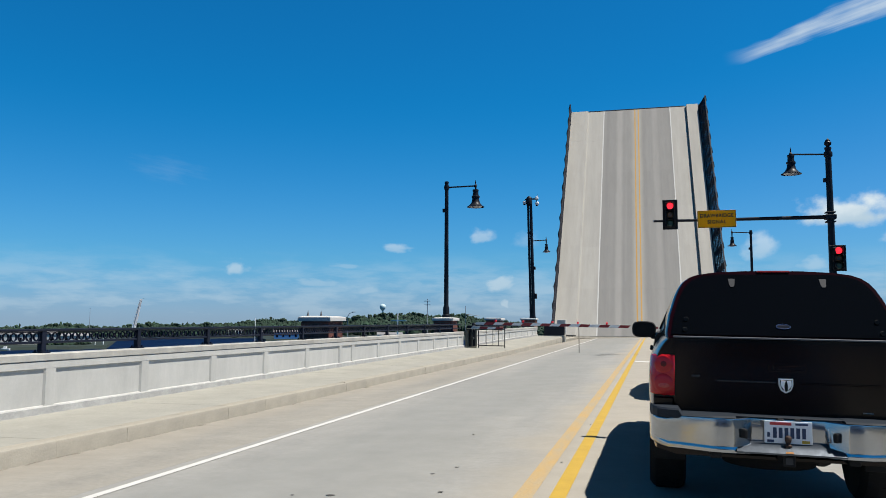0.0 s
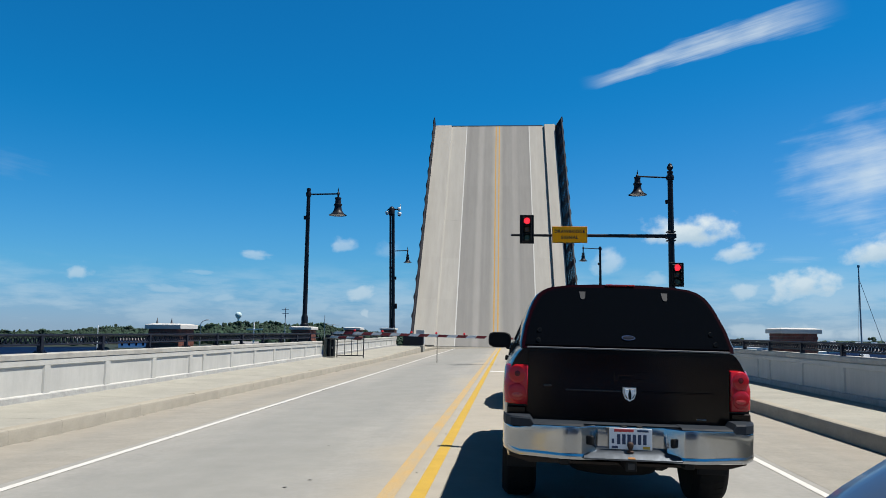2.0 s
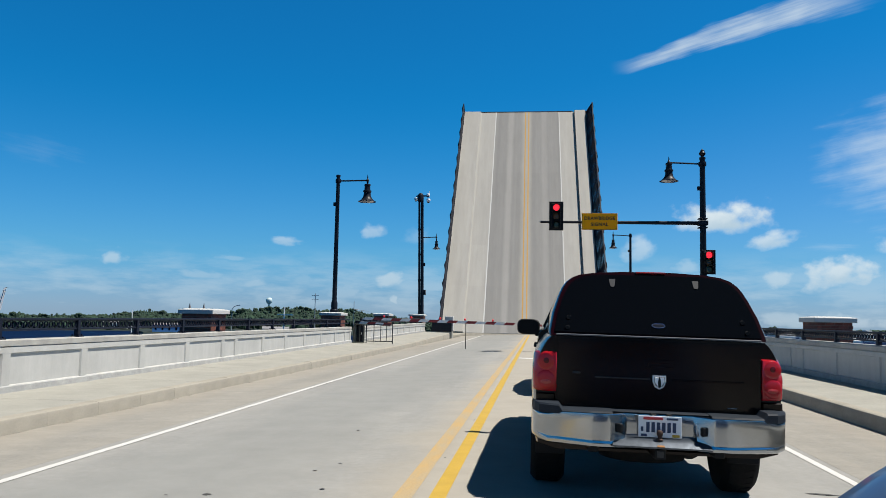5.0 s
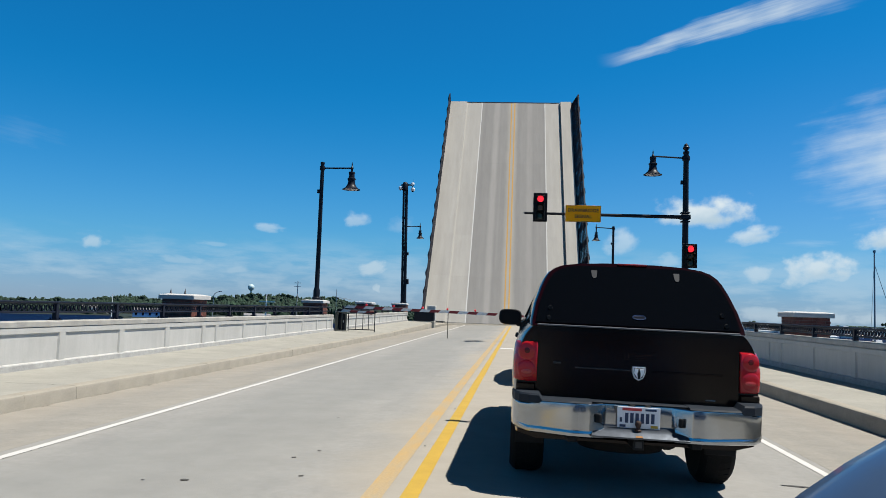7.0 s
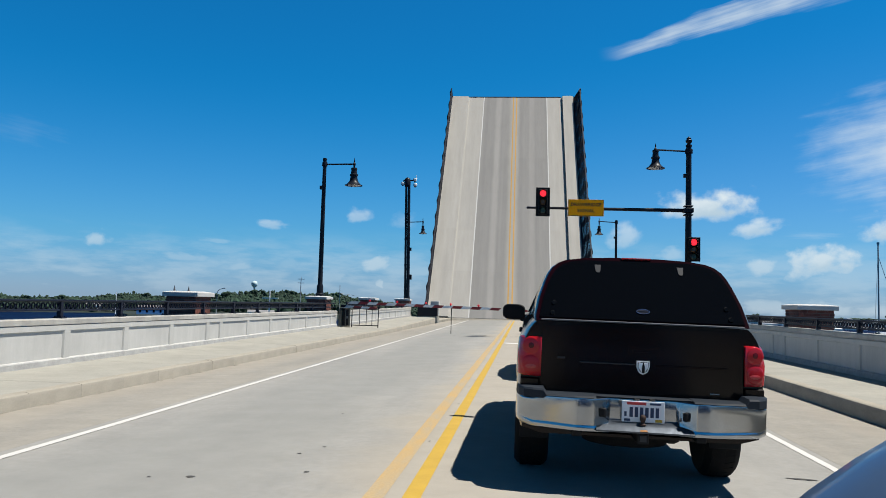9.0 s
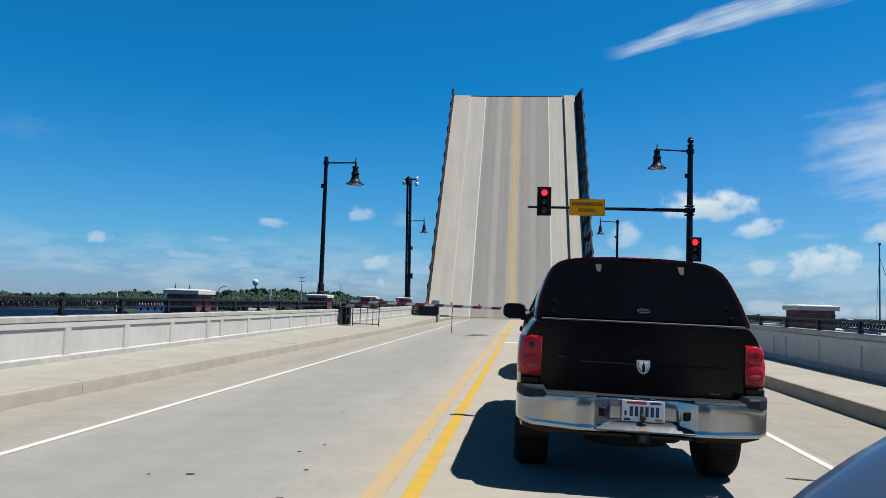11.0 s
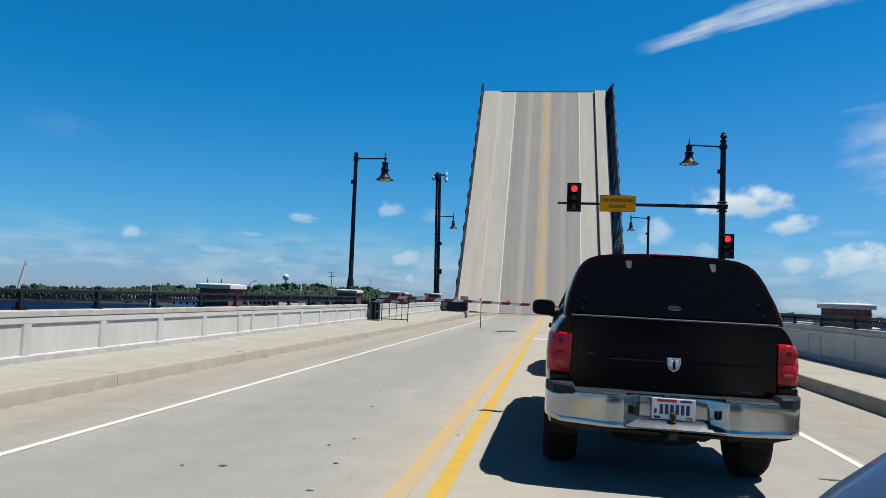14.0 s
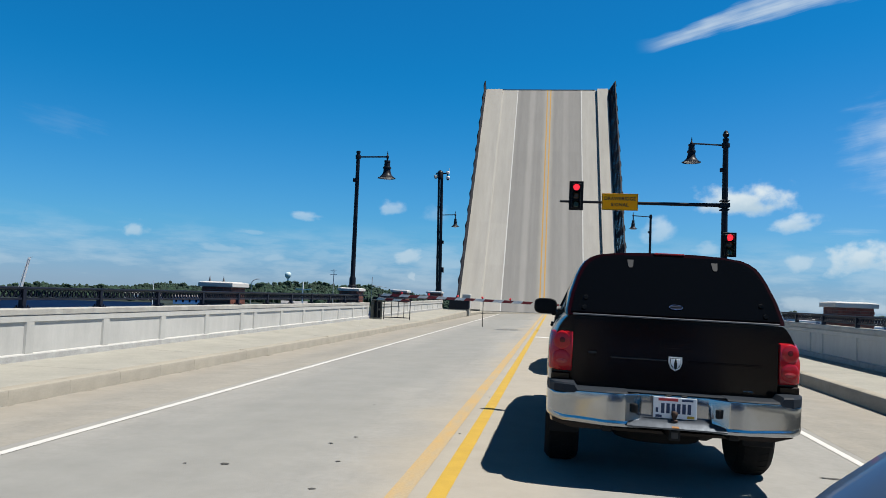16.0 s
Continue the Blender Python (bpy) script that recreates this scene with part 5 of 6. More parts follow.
part("window_strip", box(B(), -0.752, 0.752, 0.274, 0.300, 1.262, 1.276, 0.004), mat("dull_strip_metal", (0.10, 0.107, 0.122), 0.5, spec=0.12, metal=0.0, vary=0.1), tp, "thin bright aluminium strip")
for x in (-0.305, 0.345):
    hg = part("hinge", loft(B(), [[(x + a, gl_y(z) - 0.020, z) for a, z in ((-0.024, 1.742), (0.024, 1.742), (0.018, 1.690), (0.010, 1.676), (-0.010, 1.676), (-0.018, 1.690))], [(x + a, gl_y(z) - 0.008, z) for a, z in ((-0.028, 1.744), (0.028, 1.744), (0.021, 1.686), (0.012, 1.672), (-0.012, 1.672), (-0.021, 1.686))]]), M_HINGE, gw, "grey metal glass hinge")
for x, z in ((-0.655, 1.405), (-0.665, 1.325), (0.645, 1.405), (0.665, 1.325)):
    part("knob", rod(B(), (x, gl_y(z) - 0.03, z), (x, gl_y(z), z), 0.016, 0.018, 10), M_PLASTIC, gw)
bm = B()
loft(bm, [[(0.02 + 0.050 * math.cos(a), gl_y(1.36 + 0.020 * math.sin(a)) + dy, 1.36 + 0.020 * math.sin(a)) for a in [2 * math.pi * i / 16 for i in range(16)]] for dy in (-0.017, -0.012)])
stk = part("sticker", bm, mat("dark_sticker", (0.003, 0.008, 0.025), 0.6, spec=0.08, vary=0.1), gw, "small oval blue sticker")
part("sticker_rim", tube(B(), [(0.02 + 0.048 * math.cos(a), gl_y(1.36 + 0.018 * math.sin(a)) - 0.018, 1.36 + 0.018 * math.sin(a)) for a in [2 * math.pi * i / 24 for i in range(25)]], 0.0022, 5), mat("blue_sticker_rim", (0.05, 0.10, 0.24), 0.6, spec=0.08), stk, "thin blue rim")
part("sticker_bar", box(B(), -0.02, 0.06, gl_y(1.36) - 0.021, gl_y(1.36) - 0.017, 1.356, 1.363), M_HINGE, stk)
part("brake_lamp", box(B(), -0.115, 0.125, 0.705, 0.79, 1.795, 1.812, 0.006), mat("dark_brake_lens", (0.20, 0.008, 0.012), 0.2, vary=0.1), tp, "dark red high brake lamp")
for s in (-1, 1):
    bm = B()
    loft(bm, [[(s * 0.757, 0.9, 1.37), (s * 0.757, 2.0, 1.37), (s * 0.688, 2.0, 1.57), (s * 0.688, 1.05, 1.57)], [(s * 0.735, 0.9, 1.37), (s * 0.735, 2.0, 1.37), (s * 0.668, 2.0, 1.57), (s * 0.668, 1.05, 1.57)]])
    sw = part("side_glass", bm, M_GLASSD, tp)
    part("glass_trim", tube(B(), [(s * 0.762, 0.9, 1.365), (s * 0.762, 2.0, 1.365), (s * 0.692, 2.0, 1.575), (s * 0.692, 1.05, 1.575), (s * 0.762, 0.9, 1.365)], 0.008, 6), M_ALU, sw)

# door mirrors
for s in (-1, 1):
    cx = s * 1.005
    rings = []
    for dy, k in ((0.0, 0.90), (0.015, 1.0), (0.05, 1.0), (0.10, 0.8), (0.12, 0.4)):
        rings.append([(cx + 0.138 * k * (abs(math.cos(a)) ** 0.6) * (1 if math.cos(a) > 0 else -1), 3.83 + dy, 1.285 + 0.098 * k * (abs(math.sin(a)) ** 0.6) * (1 if math.sin(a) > 0 else -1)) for a in [2 * math.pi * i / 24 for i in range(24)]])
    mr = part("door_mirror", loft(B(), rings), M_PLASTIC, truck, "black plastic door mirror", smooth=True)
    rings = [[(cx + 0.120 * (abs(math.cos(a)) ** 0.6) * (1 if math.cos(a) > 0 else -1), y, 1.285 + 0.080 * (abs(math.sin(a)) ** 0.6) * (1 if math.sin(a) > 0 else -1)) for a in [2 * math.pi * i / 24 for i in range(24)]] for y in (3.829, 3.826)]
    part("mirror_glass", loft(B(), rings), mat("mirror_dark", (0.008, 0.008, 0.010), 0.30, vary=0.1, spec=0.10), mr)
    part("mirror_arm", box(B(), min(s * 0.86, s * 0.93), max(s * 0.86, s * 0.93), 3.84, 3.92, 1.17, 1.25, 0.015), M_PLASTIC, mr)


def wheel(parent, x, y, r, w, s):
    wl = part("wheel", lathe(B(), [(r * 0.62, -w / 2), (r * 0.88, -w / 2), (r * 0.97, -w / 2 + 0.03), (r, -w / 2 + 0.06), (r, w / 2 - 0.06), (r * 0.97, w / 2 - 0.03), (r * 0.88, w / 2), (r * 0.62, w / 2)], 36), M_RUBBER, parent, "black road tyre", smooth=True, m=pose(x, y, r, 0, 90 * s, 0))
    part("rim", lathe(B(), [(r * 0.1, w * 0.25), (r * 0.3, w * 0.3), (r * 0.55, w * 0.42), (r * 0.63, w * 0.46), (r * 0.63, -w * 0.46), (r * 0.3, -w * 0.3), (r * 0.1, -w * 0.3)], 24), M_ALU, wl, "grey metal rim", smooth=True)
    bm = B()
    for i in range(36):
        a = 2 * math.pi * i / 36
        c, s2 = math.cos(a), math.sin(a)
        for z0, z1 in ((-w / 2 + 0.05, -0.012), (0.012, w / 2 - 0.05)):
            d = 0.035 if z0 < 0 else -0.035
            loft(bm, [[(c * rr - s2 * q, s2 * rr + c * q, z) for rr, q, z in ((r - 0.006, -0.024, z0), (r + 0.0008, -0.024, z0), (r + 0.0008, 0.024, z0), (r - 0.006, 0.024, z0))],
                      [(c * rr - s2 * (q + d), s2 * rr + c * (q + d), z) for rr, q, z in ((r - 0.006, -0.024, z1), (r + 0.0008, -0.024, z1), (r + 0.0008, 0.024, z1), (r - 0.006, 0.024, z1))]])
    tagged(part("tread", bm, M_RUBBER, wl), kind="stuff")


for x, s in ((-0.785, -1), (0.785, 1)):
    wheel(truck, x, 1.30, 0.385, 0.285, s)
    wheel(truck, x, 4.62, 0.385, 0.285, s)
part("axle", rod(B(), (-0.7, 1.30, 0.36), (0.7, 1.30, 0.36), 0.045, seg=10), M_PLASTIC, truck)
part("differential", lathe(B(), [(0.02, -0.16), (0.10, -0.12), (0.145, -0.03), (0.145, 0.05), (0.09, 0.14), (0.04, 0.2)], 16), M_PLASTIC, truck, smooth=True, m=pose(0.12, 1.28, 0.37, 90, 0, 0))
part("exhaust", tube(B(), [(0.62, 0.42, 0.46), (0.60, 0.6, 0.47), (0.52, 0.85, 0.46), (0.45, 2.2, 0.42)], 0.035, 10), mat("exhaust_steel", (0.04, 0.037, 0.035), 0.6, metal=0.5, vary=0.3), truck, "dull steel exhaust pipe")
for s in (-1, 1):
    part("mud_flap", box(B(), s * 0.77 - 0.12, s * 0.77 + 0.12, 0.86, 0.875, 0.30, 0.56, 0.004), M_PLASTIC, truck)
    part("leaf_spring", tube(B(), [(s * 0.55, 0.5, 0.48), (s * 0.55, 0.9, 0.36), (s * 0.55, 1.3, 0.32), (s * 0.55, 1.8, 0.38), (s * 0.55, 2.2, 0.46)], 0.028, 6), M_PLASTIC, truck)
part("fuel_tank", box(B(), -0.5, -0.1, 1.9, 3.0, 0.30, 0.52, 0.05, 2), M_PLASTIC, truck)
part("spare_tyre", lathe(B(), [(0.2, 0.40), (0.33, 0.40), (0.365, 0.46), (0.365, 0.52), (0.32, 0.58), (0.2, 0.58)], 28, (-0.05, 0.74, -0.06)), M_RUBBER, truck, "black spare tyre under bed", smooth=True)


part("muffler", tube(B(), [(0.30, 0.62, 0.45), (0.30, 0.66, 0.45), (0.30, 1.15, 0.44), (0.30, 1.19, 0.44)], 0.10, 14), mat("exhaust_steel", (0.04, 0.037, 0.035), 0.6, metal=0.5, vary=0.3), truck, "dull steel silencer", smooth=True)
for s in (-1, 1):
    part("frame_rail", box(B(), s * 0.46 - 0.04, s * 0.46 + 0.04, 0.30, 5.3, 0.42, 0.56, 0.01), M_PLASTIC, truck)

# heights of the rear bodywork above the road, from the drawing above to the truck as it stands;
# bed, topper and bumper are a little larger than drawn and sit further forward over the wheels
RISE = ((0.0, 0.0), (0.50, 0.505), (0.53, 0.535), (0.70, 0.735), (0.90, 0.935), (1.262, 1.287), (1.44, 1.460), (1.70, 1.705), (1.85, 1.85))
GROW, SHIFT = 1.04, Vector((0.035, 0.228, -0.056))
CAB = ("cab_body", "cab_roof", "side_window", "windscreen", "grille", "front_bumper", "headlamp", "door_handle", "door_mirror", "mirror_glass", "mirror_arm")
RUNNING = ("wheel", "rim", "tread", "differential", "axle", "leaf_spring", "fuel_tank", "frame_rail", "mud_flap")
for ob in truck.children_recursive:
    kind = ob.name.split(".")[0]
    if kind in RUNNING:
        continue
    if kind == "socket_plug":
        ob.location = ob.location * GROW + SHIFT
        continue
    for v in ob.data.vertices:
        v.co.z = float(np.interp(v.co.z, [a for a, _ in RISE], [b for _, b in RISE]))
        if kind not in CAB:
            v.co = v.co * GROW + SHIFT

# ---- two more cars: one waiting ahead, one beside the camera ----
def car(x, y, yaw, paint, label, k=1.0, mirror=True):
    c = thing("car", pose(x, y, road_z(x), 0, 0, yaw), label, "car")
    low = [(0.70, 0.22), (0.84, 0.28), (0.87, 0.50), (0.86, 0.72), (0.80, 0.84)]
    bm = B()
    st = ((-2.15, 0.86, -0.06), (-2.0, 0.96, 0.0), (-1.2, 1.0, 0.04), (0.6, 1.0, 0.02), (1.25, 0.97, -0.03), (1.7, 0.90, -0.10), (1.9, 0.80, -0.18))
    loft(bm, [ring_body(yy, scaled(low, kk, dz)) for yy, kk, dz in st])
    part("body", bm, paint, c, smooth=True)
    cab = [(0.78, 0.84), (0.72, 1.05), (0.62, 1.30), (0.48, 1.40)]
    bm = B()
    loft(bm, [ring_body(-1.7, scaled(cab[:1] + [(0.76, 0.86), (0.74, 0.88), (0.6, 0.89)], 0.96)), ring_body(-1.1, cab), ring_body(-0.1, cab), ring_body(0.55, [(0.78, 0.84), (0.76, 0.86), (0.74, 0.87), (0.6, 0.875)])])
    part("cabin", bm, M_GLASSD, c, "dark glass cabin", smooth=True)
    part("roof", loft(B(), [ring_body(-1.16, [(0.55, 1.355), (0.50, 1.402), (0.30, 1.415)]), ring_body(-1.0, [(0.62, 1.32), (0.50, 1.412), (0.30, 1.43)]), ring_body(-0.2, [(0.62, 1.32), (0.50, 1.412), (0.30, 1.43)]), ring_body(-0.02, [(0.55, 1.345), (0.50, 1.392), (0.30, 1.40)])]), paint, c, smooth=True)
    for s in (-1, 1):
        for p, q in (((0.775, 0.57, 0.85), (0.60, -0.08, 1.335)), ((0.785, -0.62, 0.85), (0.625, -0.62, 1.31)), ((0.745, -1.70, 0.87), (0.60, -1.10, 1.335))):
            part("pillar", rod(B(), (s * p[0], p[1], p[2]), (s * q[0], q[1], q[2]), 0.035, 0.03, 6), paint, c)
        part("sill_trim", box(B(), min(s * 0.775, s * 0.80), max(s * 0.775, s * 0.80), -1.6, 0.55, 0.838, 0.853, 0.004), M_PLASTIC, c)
        for yy in (-0.05, -1.05):
            part("door_handle", box(B(), min(s * 0.852, s * 0.885), max(s * 0.852, s * 0.885), yy - 0.09, yy + 0.09, 0.70, 0.73, 0.008), paint, c)
        part("headlamp", loft(B(), [[(s * 0.44, 1.80, 0.58), (s * 0.70, 1.70, 0.60), (s * 0.74, 1.58, 0.69), (s * 0.46, 1.74, 0.68)], [(s * 0.44, 1.88, 0.57), (s * 0.71, 1.80, 0.59), (s * 0.775, 1.66, 0.70), (s * 0.46, 1.80, 0.70)]]), M_LAMPGLASS, c, "clear headlamp")
        part("tail_lamp", box(B(), min(s * 0.50, s * 0.74), max(s * 0.50, s * 0.74), -2.19, -2.08, 0.56, 0.70, 0.02, 2), M_LENS, c, "red tail lamp")
    part("grille", box(B(), -0.38, 0.38, 1.84, 1.925, 0.38, 0.52, 0.02), M_PLASTIC, c)
    part("rear_bumper", box(B(), -0.70, 0.70, -2.23, -2.10, 0.30, 0.48, 0.03, 2), paint, c)
    part("number_plate", box(B(), -0.15, 0.15, -2.245, -2.232, 0.34, 0.46), M_PLATE, c)
    for sx in (-0.76, 0.76):
        for yy in (-1.35, 1.15):
            wheel(c, sx, yy, 0.31, 0.20, 1 if sx > 0 else -1)
    return c


ah = car(0.86, 16.5, 0, M_GREYB, "grey car waiting ahead of the truck")
ah.scale = (1, 1, 1.2)
bc = car(1.42, 0.02, 0, M_BLUECAR, "blue car waiting behind the truck")
rings = []
ct, st = math.cos(radians(31)), math.sin(radians(31))
for dy, k in ((-0.03, 0.60), (-0.01, 0.84), (0.02, 0.96), (0.065, 1.0), (0.11, 0.95), (0.15, 0.76), (0.175, 0.45)):
    ring = []
    for i in range(40):
        c, e = math.cos(2 * math.pi * i / 40), math.sin(2 * math.pi * i / 40)
        p, q = 0.30 * k * abs(c) ** 0.8 * (1 if c > 0 else -1), 0.17 * k * abs(e) ** 0.8 * (1 if e > 0 else -1)
        ring.append((-1.008 + p * ct - q * st, 0.58 + dy, 1.189 + p * st + q * ct))
    rings.append(ring)
dm = part("door_mirror", loft(B(), rings), M_BLUECAR, bc, "glossy blue door mirror shell", smooth=True)
part("mirror_arm", box(B(), -0.90, -0.70, 0.62, 0.70, 0.85, 1.0, 0.02), M_BLUECAR, dm)


# ---- water, shore and distance ----
def ground_z(x, y):
    return -7.0 - 0.0071 * y + 0.0096 * x


def far(az, dist):
    return dist * math.sin(radians(az)), dist * math.cos(radians(az))


bm = B()
N = 24
R = 4200
vs = [[bm.verts.new((-R + 2 * R * i / N, -R + 2 * R * j / N, ground_z(-R + 2 * R * i / N, -R + 2 * R * j / N))) for j in range(N + 1)] for i in range(N + 1)]
for i in range(N):
    for j in range(N):
        bm.faces.new((vs[i][j], vs[i + 1][j], vs[i + 1][j + 1], vs[i][j + 1]))
tagged(part("water", bm, M_WATER), "dark blue rippled bay water", "water", kind="structure")


def land(az0, az1, r0, lift, label):
    bm = B()
    n = 90
    rings = []
    for i in range(n + 1):
        az = az0 + (az1 - az0) * i / n
        row = []
        r1 = r0 + (170 if -38.7 < az < -28.2 else -170 if az <= -38.7 else 0)
        for r, h in ((r1 + 25 * noise.noise((az * 0.7, 1, 0)), -0.5), (r1 + 12 + 25 * noise.noise((az * 0.7, 1, 0)), lift), (r0 + 300, lift + 1), (2600, lift)):
            x, y = far(az, r)
            row.append((x, y, ground_z(x, y) + h))
        rings.append(row)
    loft(bm, rings, close=False)
    tagged(part("shore", bm, M_LAND), label, "shore", kind="structure")


land(-75, -7, 520, 1.2, "low green far shore across the bay")
land(9, 70, 1500, 1.2, "low distant shore across the bay")

PROFILE = [(-60, -0.45), (-43.5, -0.52), (-41.5, -0.30), (-38.4, -0.56), (-35.9, -0.22), (-35, -0.34), (-33, -0.28), (-30.5, -0.2), (-28, 0.12), (-25.8, -0.08), (-24, -0.02), (-21.6, 0.30), (-19.7, 0.48), (-17.5, 0.54), (-15.7, 0.40), (-14.2, 0.52), (-11.7, 0.10), (-9, -0.2), (-7, -0.35)]


def tops(az):
    for (a, p), (b, q) in zip(PROFILE, PROFILE[1:]):
        if a <= az <= b:
            return p + (q - p) * (az - a) / (b - a)
    return -0.4


CLUMP = bmesh.new()
bmesh.ops.create_icosphere(CLUMP, subdivisions=1, radius=1.0)
CV = np.array([v.co[:] for v in CLUMP.verts])
CF = np.array([[v.index for v in f.verts] for f in CLUMP.faces])
CLUMP.free()


def woods(name, label, spots):
    """Far tree crowns: one mesh of many uneven clumps."""
    V, Fc = [], []
    for k, (x, y, z, w, h) in enumerate(spots):
        rr = 1 + 0.7 * np.random.rand(len(CV), 1) - 0.35
        p = CV * rr * np.array([w, w, h]) + np.array([x, y, z])
        Fc.append(CF + len(CV) * k)
        V.append(p)
    me = bpy.data.meshes.new(name)
    me.from_pydata(np.concatenate(V).tolist(), [], np.concatenate(Fc).tolist())
    me.materials.append(M_LEAVES)
    return tagged(new(name, me), label, "woods", kind="stuff")


random.seed(11)
np.random.seed(11)
spots = []
for i in range(5200):
    az = random.uniform(-58, -7.5)
    d = random.uniform(700, 1350)
    x, y = far(az, d)
    t = (d - 700) / 650
    top = 1.37 + d * math.tan(radians(tops(az))) + random.gauss(0, 1.5)
    g0 = ground_z(x, y) + 1.0
    top = g0 + (top - g0) * (0.55 + 0.45 * t)
    h = random.uniform(2.0, 4.6) * (1.5 if random.random() < 0.12 else 1.0)
    w = random.uniform(1.5, 3.6)
    spots.append((x, y, max(top - h, g0), w, h))
    if random.random() < 0.4:
        spots.append((x + random.uniform(-4, 4), y, max(top - 2.2 * h, g0), w * 1.2, h * 1.3))
for i in range(46):
    az = random.uniform(-58, -8)
    d = random.uniform(800, 1300)
    rise = random.uniform(0.02, 0.15)
    for k in range(9):
        x, y = far(az + random.gauss(0, 0.11), d)
        top = 1.37 + d * math.tan(radians(tops(az) + rise * random.uniform(0.2, 1.0)))
        h = random.uniform(1.2, 3.0)
        spots.append((x, y, top - h, random.uniform(1.2, 2.8), h))
for i in range(240):
    az = random.uniform(-58, -7.5)
    d = 1400
    x, y = far(az, d)
    top = 1.37 + d * math.tan(radians(tops(az))) - 3
    spots.append((x, y, top - 12, 16, 12))
woods("far_woods", "dark green wooded hill along the far shore", spots)
spots = []
for i in range(260):
    az = random.uniform(10, 45)
    d = random.uniform(1800, 2200)
    x, y = far(az, d)
    spots.append((x, y, ground_z(x, y) + 2 + random.random() * 2, 9, random.uniform(1.5, 3.2)))
for az, n, w, h in ((16.1, 9, 9, 10), (24.14, 8, 5, 15)):
    for i in range(n):
        x, y = far(az + random.gauss(0, 0.022 * w), 1620 + random.uniform(-10, 10))
        spots.append((x, y, ground_z(x, y) + h * random.uniform(0.35, 0.85), w * random.uniform(0.35, 0.7), h * random.uniform(0.16, 0.3)))
woods("far_woods", "low dark green tree line on the far shore", spots)
spots = []
for i in range(240):
    az = random.choice((-40.7, -41.1, -41.5, -41.9, -40.3, -47.5)) + random.gauss(0, 0.22)
    d = random.uniform(388, 404)
    x, y = far(az, d)
    spots.append((x, y, ground_z(x, y) + random.uniform(1.2, 2.4), random.uniform(0.5, 1.2), random.uniform(0.4, 1.1)))
woods("shore_shrubs", "bright green shrubs at the water's edge", spots)


def building(az, d, w, dep, h, m, roof, label):
    x, y = far(az, d)
    b = thing("waterfront_building", pose(x, y, ground_z(x, y) + 0.8, 0, 0, -az), label, "building")
    part("walls", box(B(), -w / 2, w / 2, 0, dep, 0, h), m, b)
    part("roof", loft(B(), [[(-w / 2 - 0.4, -0.4, h), (w / 2 + 0.4, -0.4, h), (w / 2 + 0.4, dep + 0.4, h), (-w / 2 - 0.4, dep + 0.4, h)], [(-w / 2 - 0.4, dep * 0.45, h + w * 0.05 + 0.6), (w / 2 + 0.4, dep * 0.45, h + w * 0.05 + 0.6), (w / 2 + 0.4, dep * 0.55, h + w * 0.05 + 0.6), (-w / 2 - 0.4, dep * 0.55, h + w * 0.05 + 0.6)]]), roof, b)
    n = max(2, int(w / 4))
    for i in range(n):
        xx = -w / 2 + (i + 0.5) * w / n
        part("window", box(B(), xx - 0.6, xx + 0.6, -0.06, 0.02, h * 0.35, h * 0.7), M_GLASSD, b)


building(-26.7, 545, 17, 14, 5.0, M_BLUE, M_ROOFG, "blue metal-sided boat shed on the shore")
building(-43.9, 410, 30, 12, 5.2, M_GREYB, M_ROOFG, "long grey waterfront building")
building(-40.6, 432, 14, 10, 4.2, M_GREYB, M_ROOFG, "small grey waterfront building behind shrubs")
building(-29.5, 730, 32, 14, 5.0, M_HULL, M_ROOFG, "white waterfront building below the hill")
building(-24.8, 600, 14, 10, 6.0, M_HULL, M_ROOFG, "white gabled waterfront building")
building(-19.2, 560, 18, 10, 3.0, M_HULL, M_ROOFG, "low white waterfront building")


def boat(az, d, ln, label, k=1.0, turn=None, cover=False):
    x, y = far(az, d)
    b = thing("motor_boat", pose(x, y, ground_z(x, y), 0, 0, random.uniform(0, 360) if turn is None else turn - az), label, "boat", "moored boats")
    b.scale = (k, k, k)
    w = ln * 0.17
    sec = lambda yy, k, kz: [(-w * k, yy, 1.3 + kz), (-w * k * 0.8, yy, -0.2), (w * k * 0.8, yy, -0.2), (w * k, yy, 1.3 + kz)]
    part("hull", loft(B(), [sec(-ln / 2, 0.9, 0), sec(0, 1.0, 0), sec(ln * 0.3, 0.8, 0.15), sec(ln / 2, 0.08, 0.35)]), M_HULL, b)
    if cover:
        part("mooring_cover", loft(B(), [[(-w * e, yy, 1.32), (-w * 0.3 * e, yy, 1.32 + 1.15 * r), (0, yy, 1.32 + 1.5 * r), (w * 0.3 * e, yy, 1.32 + 1.15 * r), (w * e, yy, 1.32)] for yy, e, r in ((-ln * 0.49, 0.92, 0.55), (-ln * 0.3, 0.98, 0.9), (-ln * 0.05, 1.0, 1.05), (ln * 0.12, 0.95, 1.0), (ln * 0.34, 0.7, 0.3), (ln * 0.46, 0.2, 0.2))]), M_HULL, b, "white canvas mooring cover")
        return
    part("cabin", loft(B(), [[(-w * 0.7, -ln * 0.2, 1.3), (w * 0.7, -ln * 0.2, 1.3), (w * 0.7, ln * 0.2, 1.3), (-w * 0.7, ln * 0.2, 1.3)], [(-w * 0.6, -ln * 0.17, 2.7), (w * 0.6, -ln * 0.17, 2.7), (w * 0.55, ln * 0.08, 2.7), (-w * 0.55, ln * 0.08, 2.7)]]), M_HULL, b)
    part("windscreen", box(B(), -w * 0.6, w * 0.6, ln * 0.125, ln * 0.15, 1.75, 2.4), M_GLASSD, b)


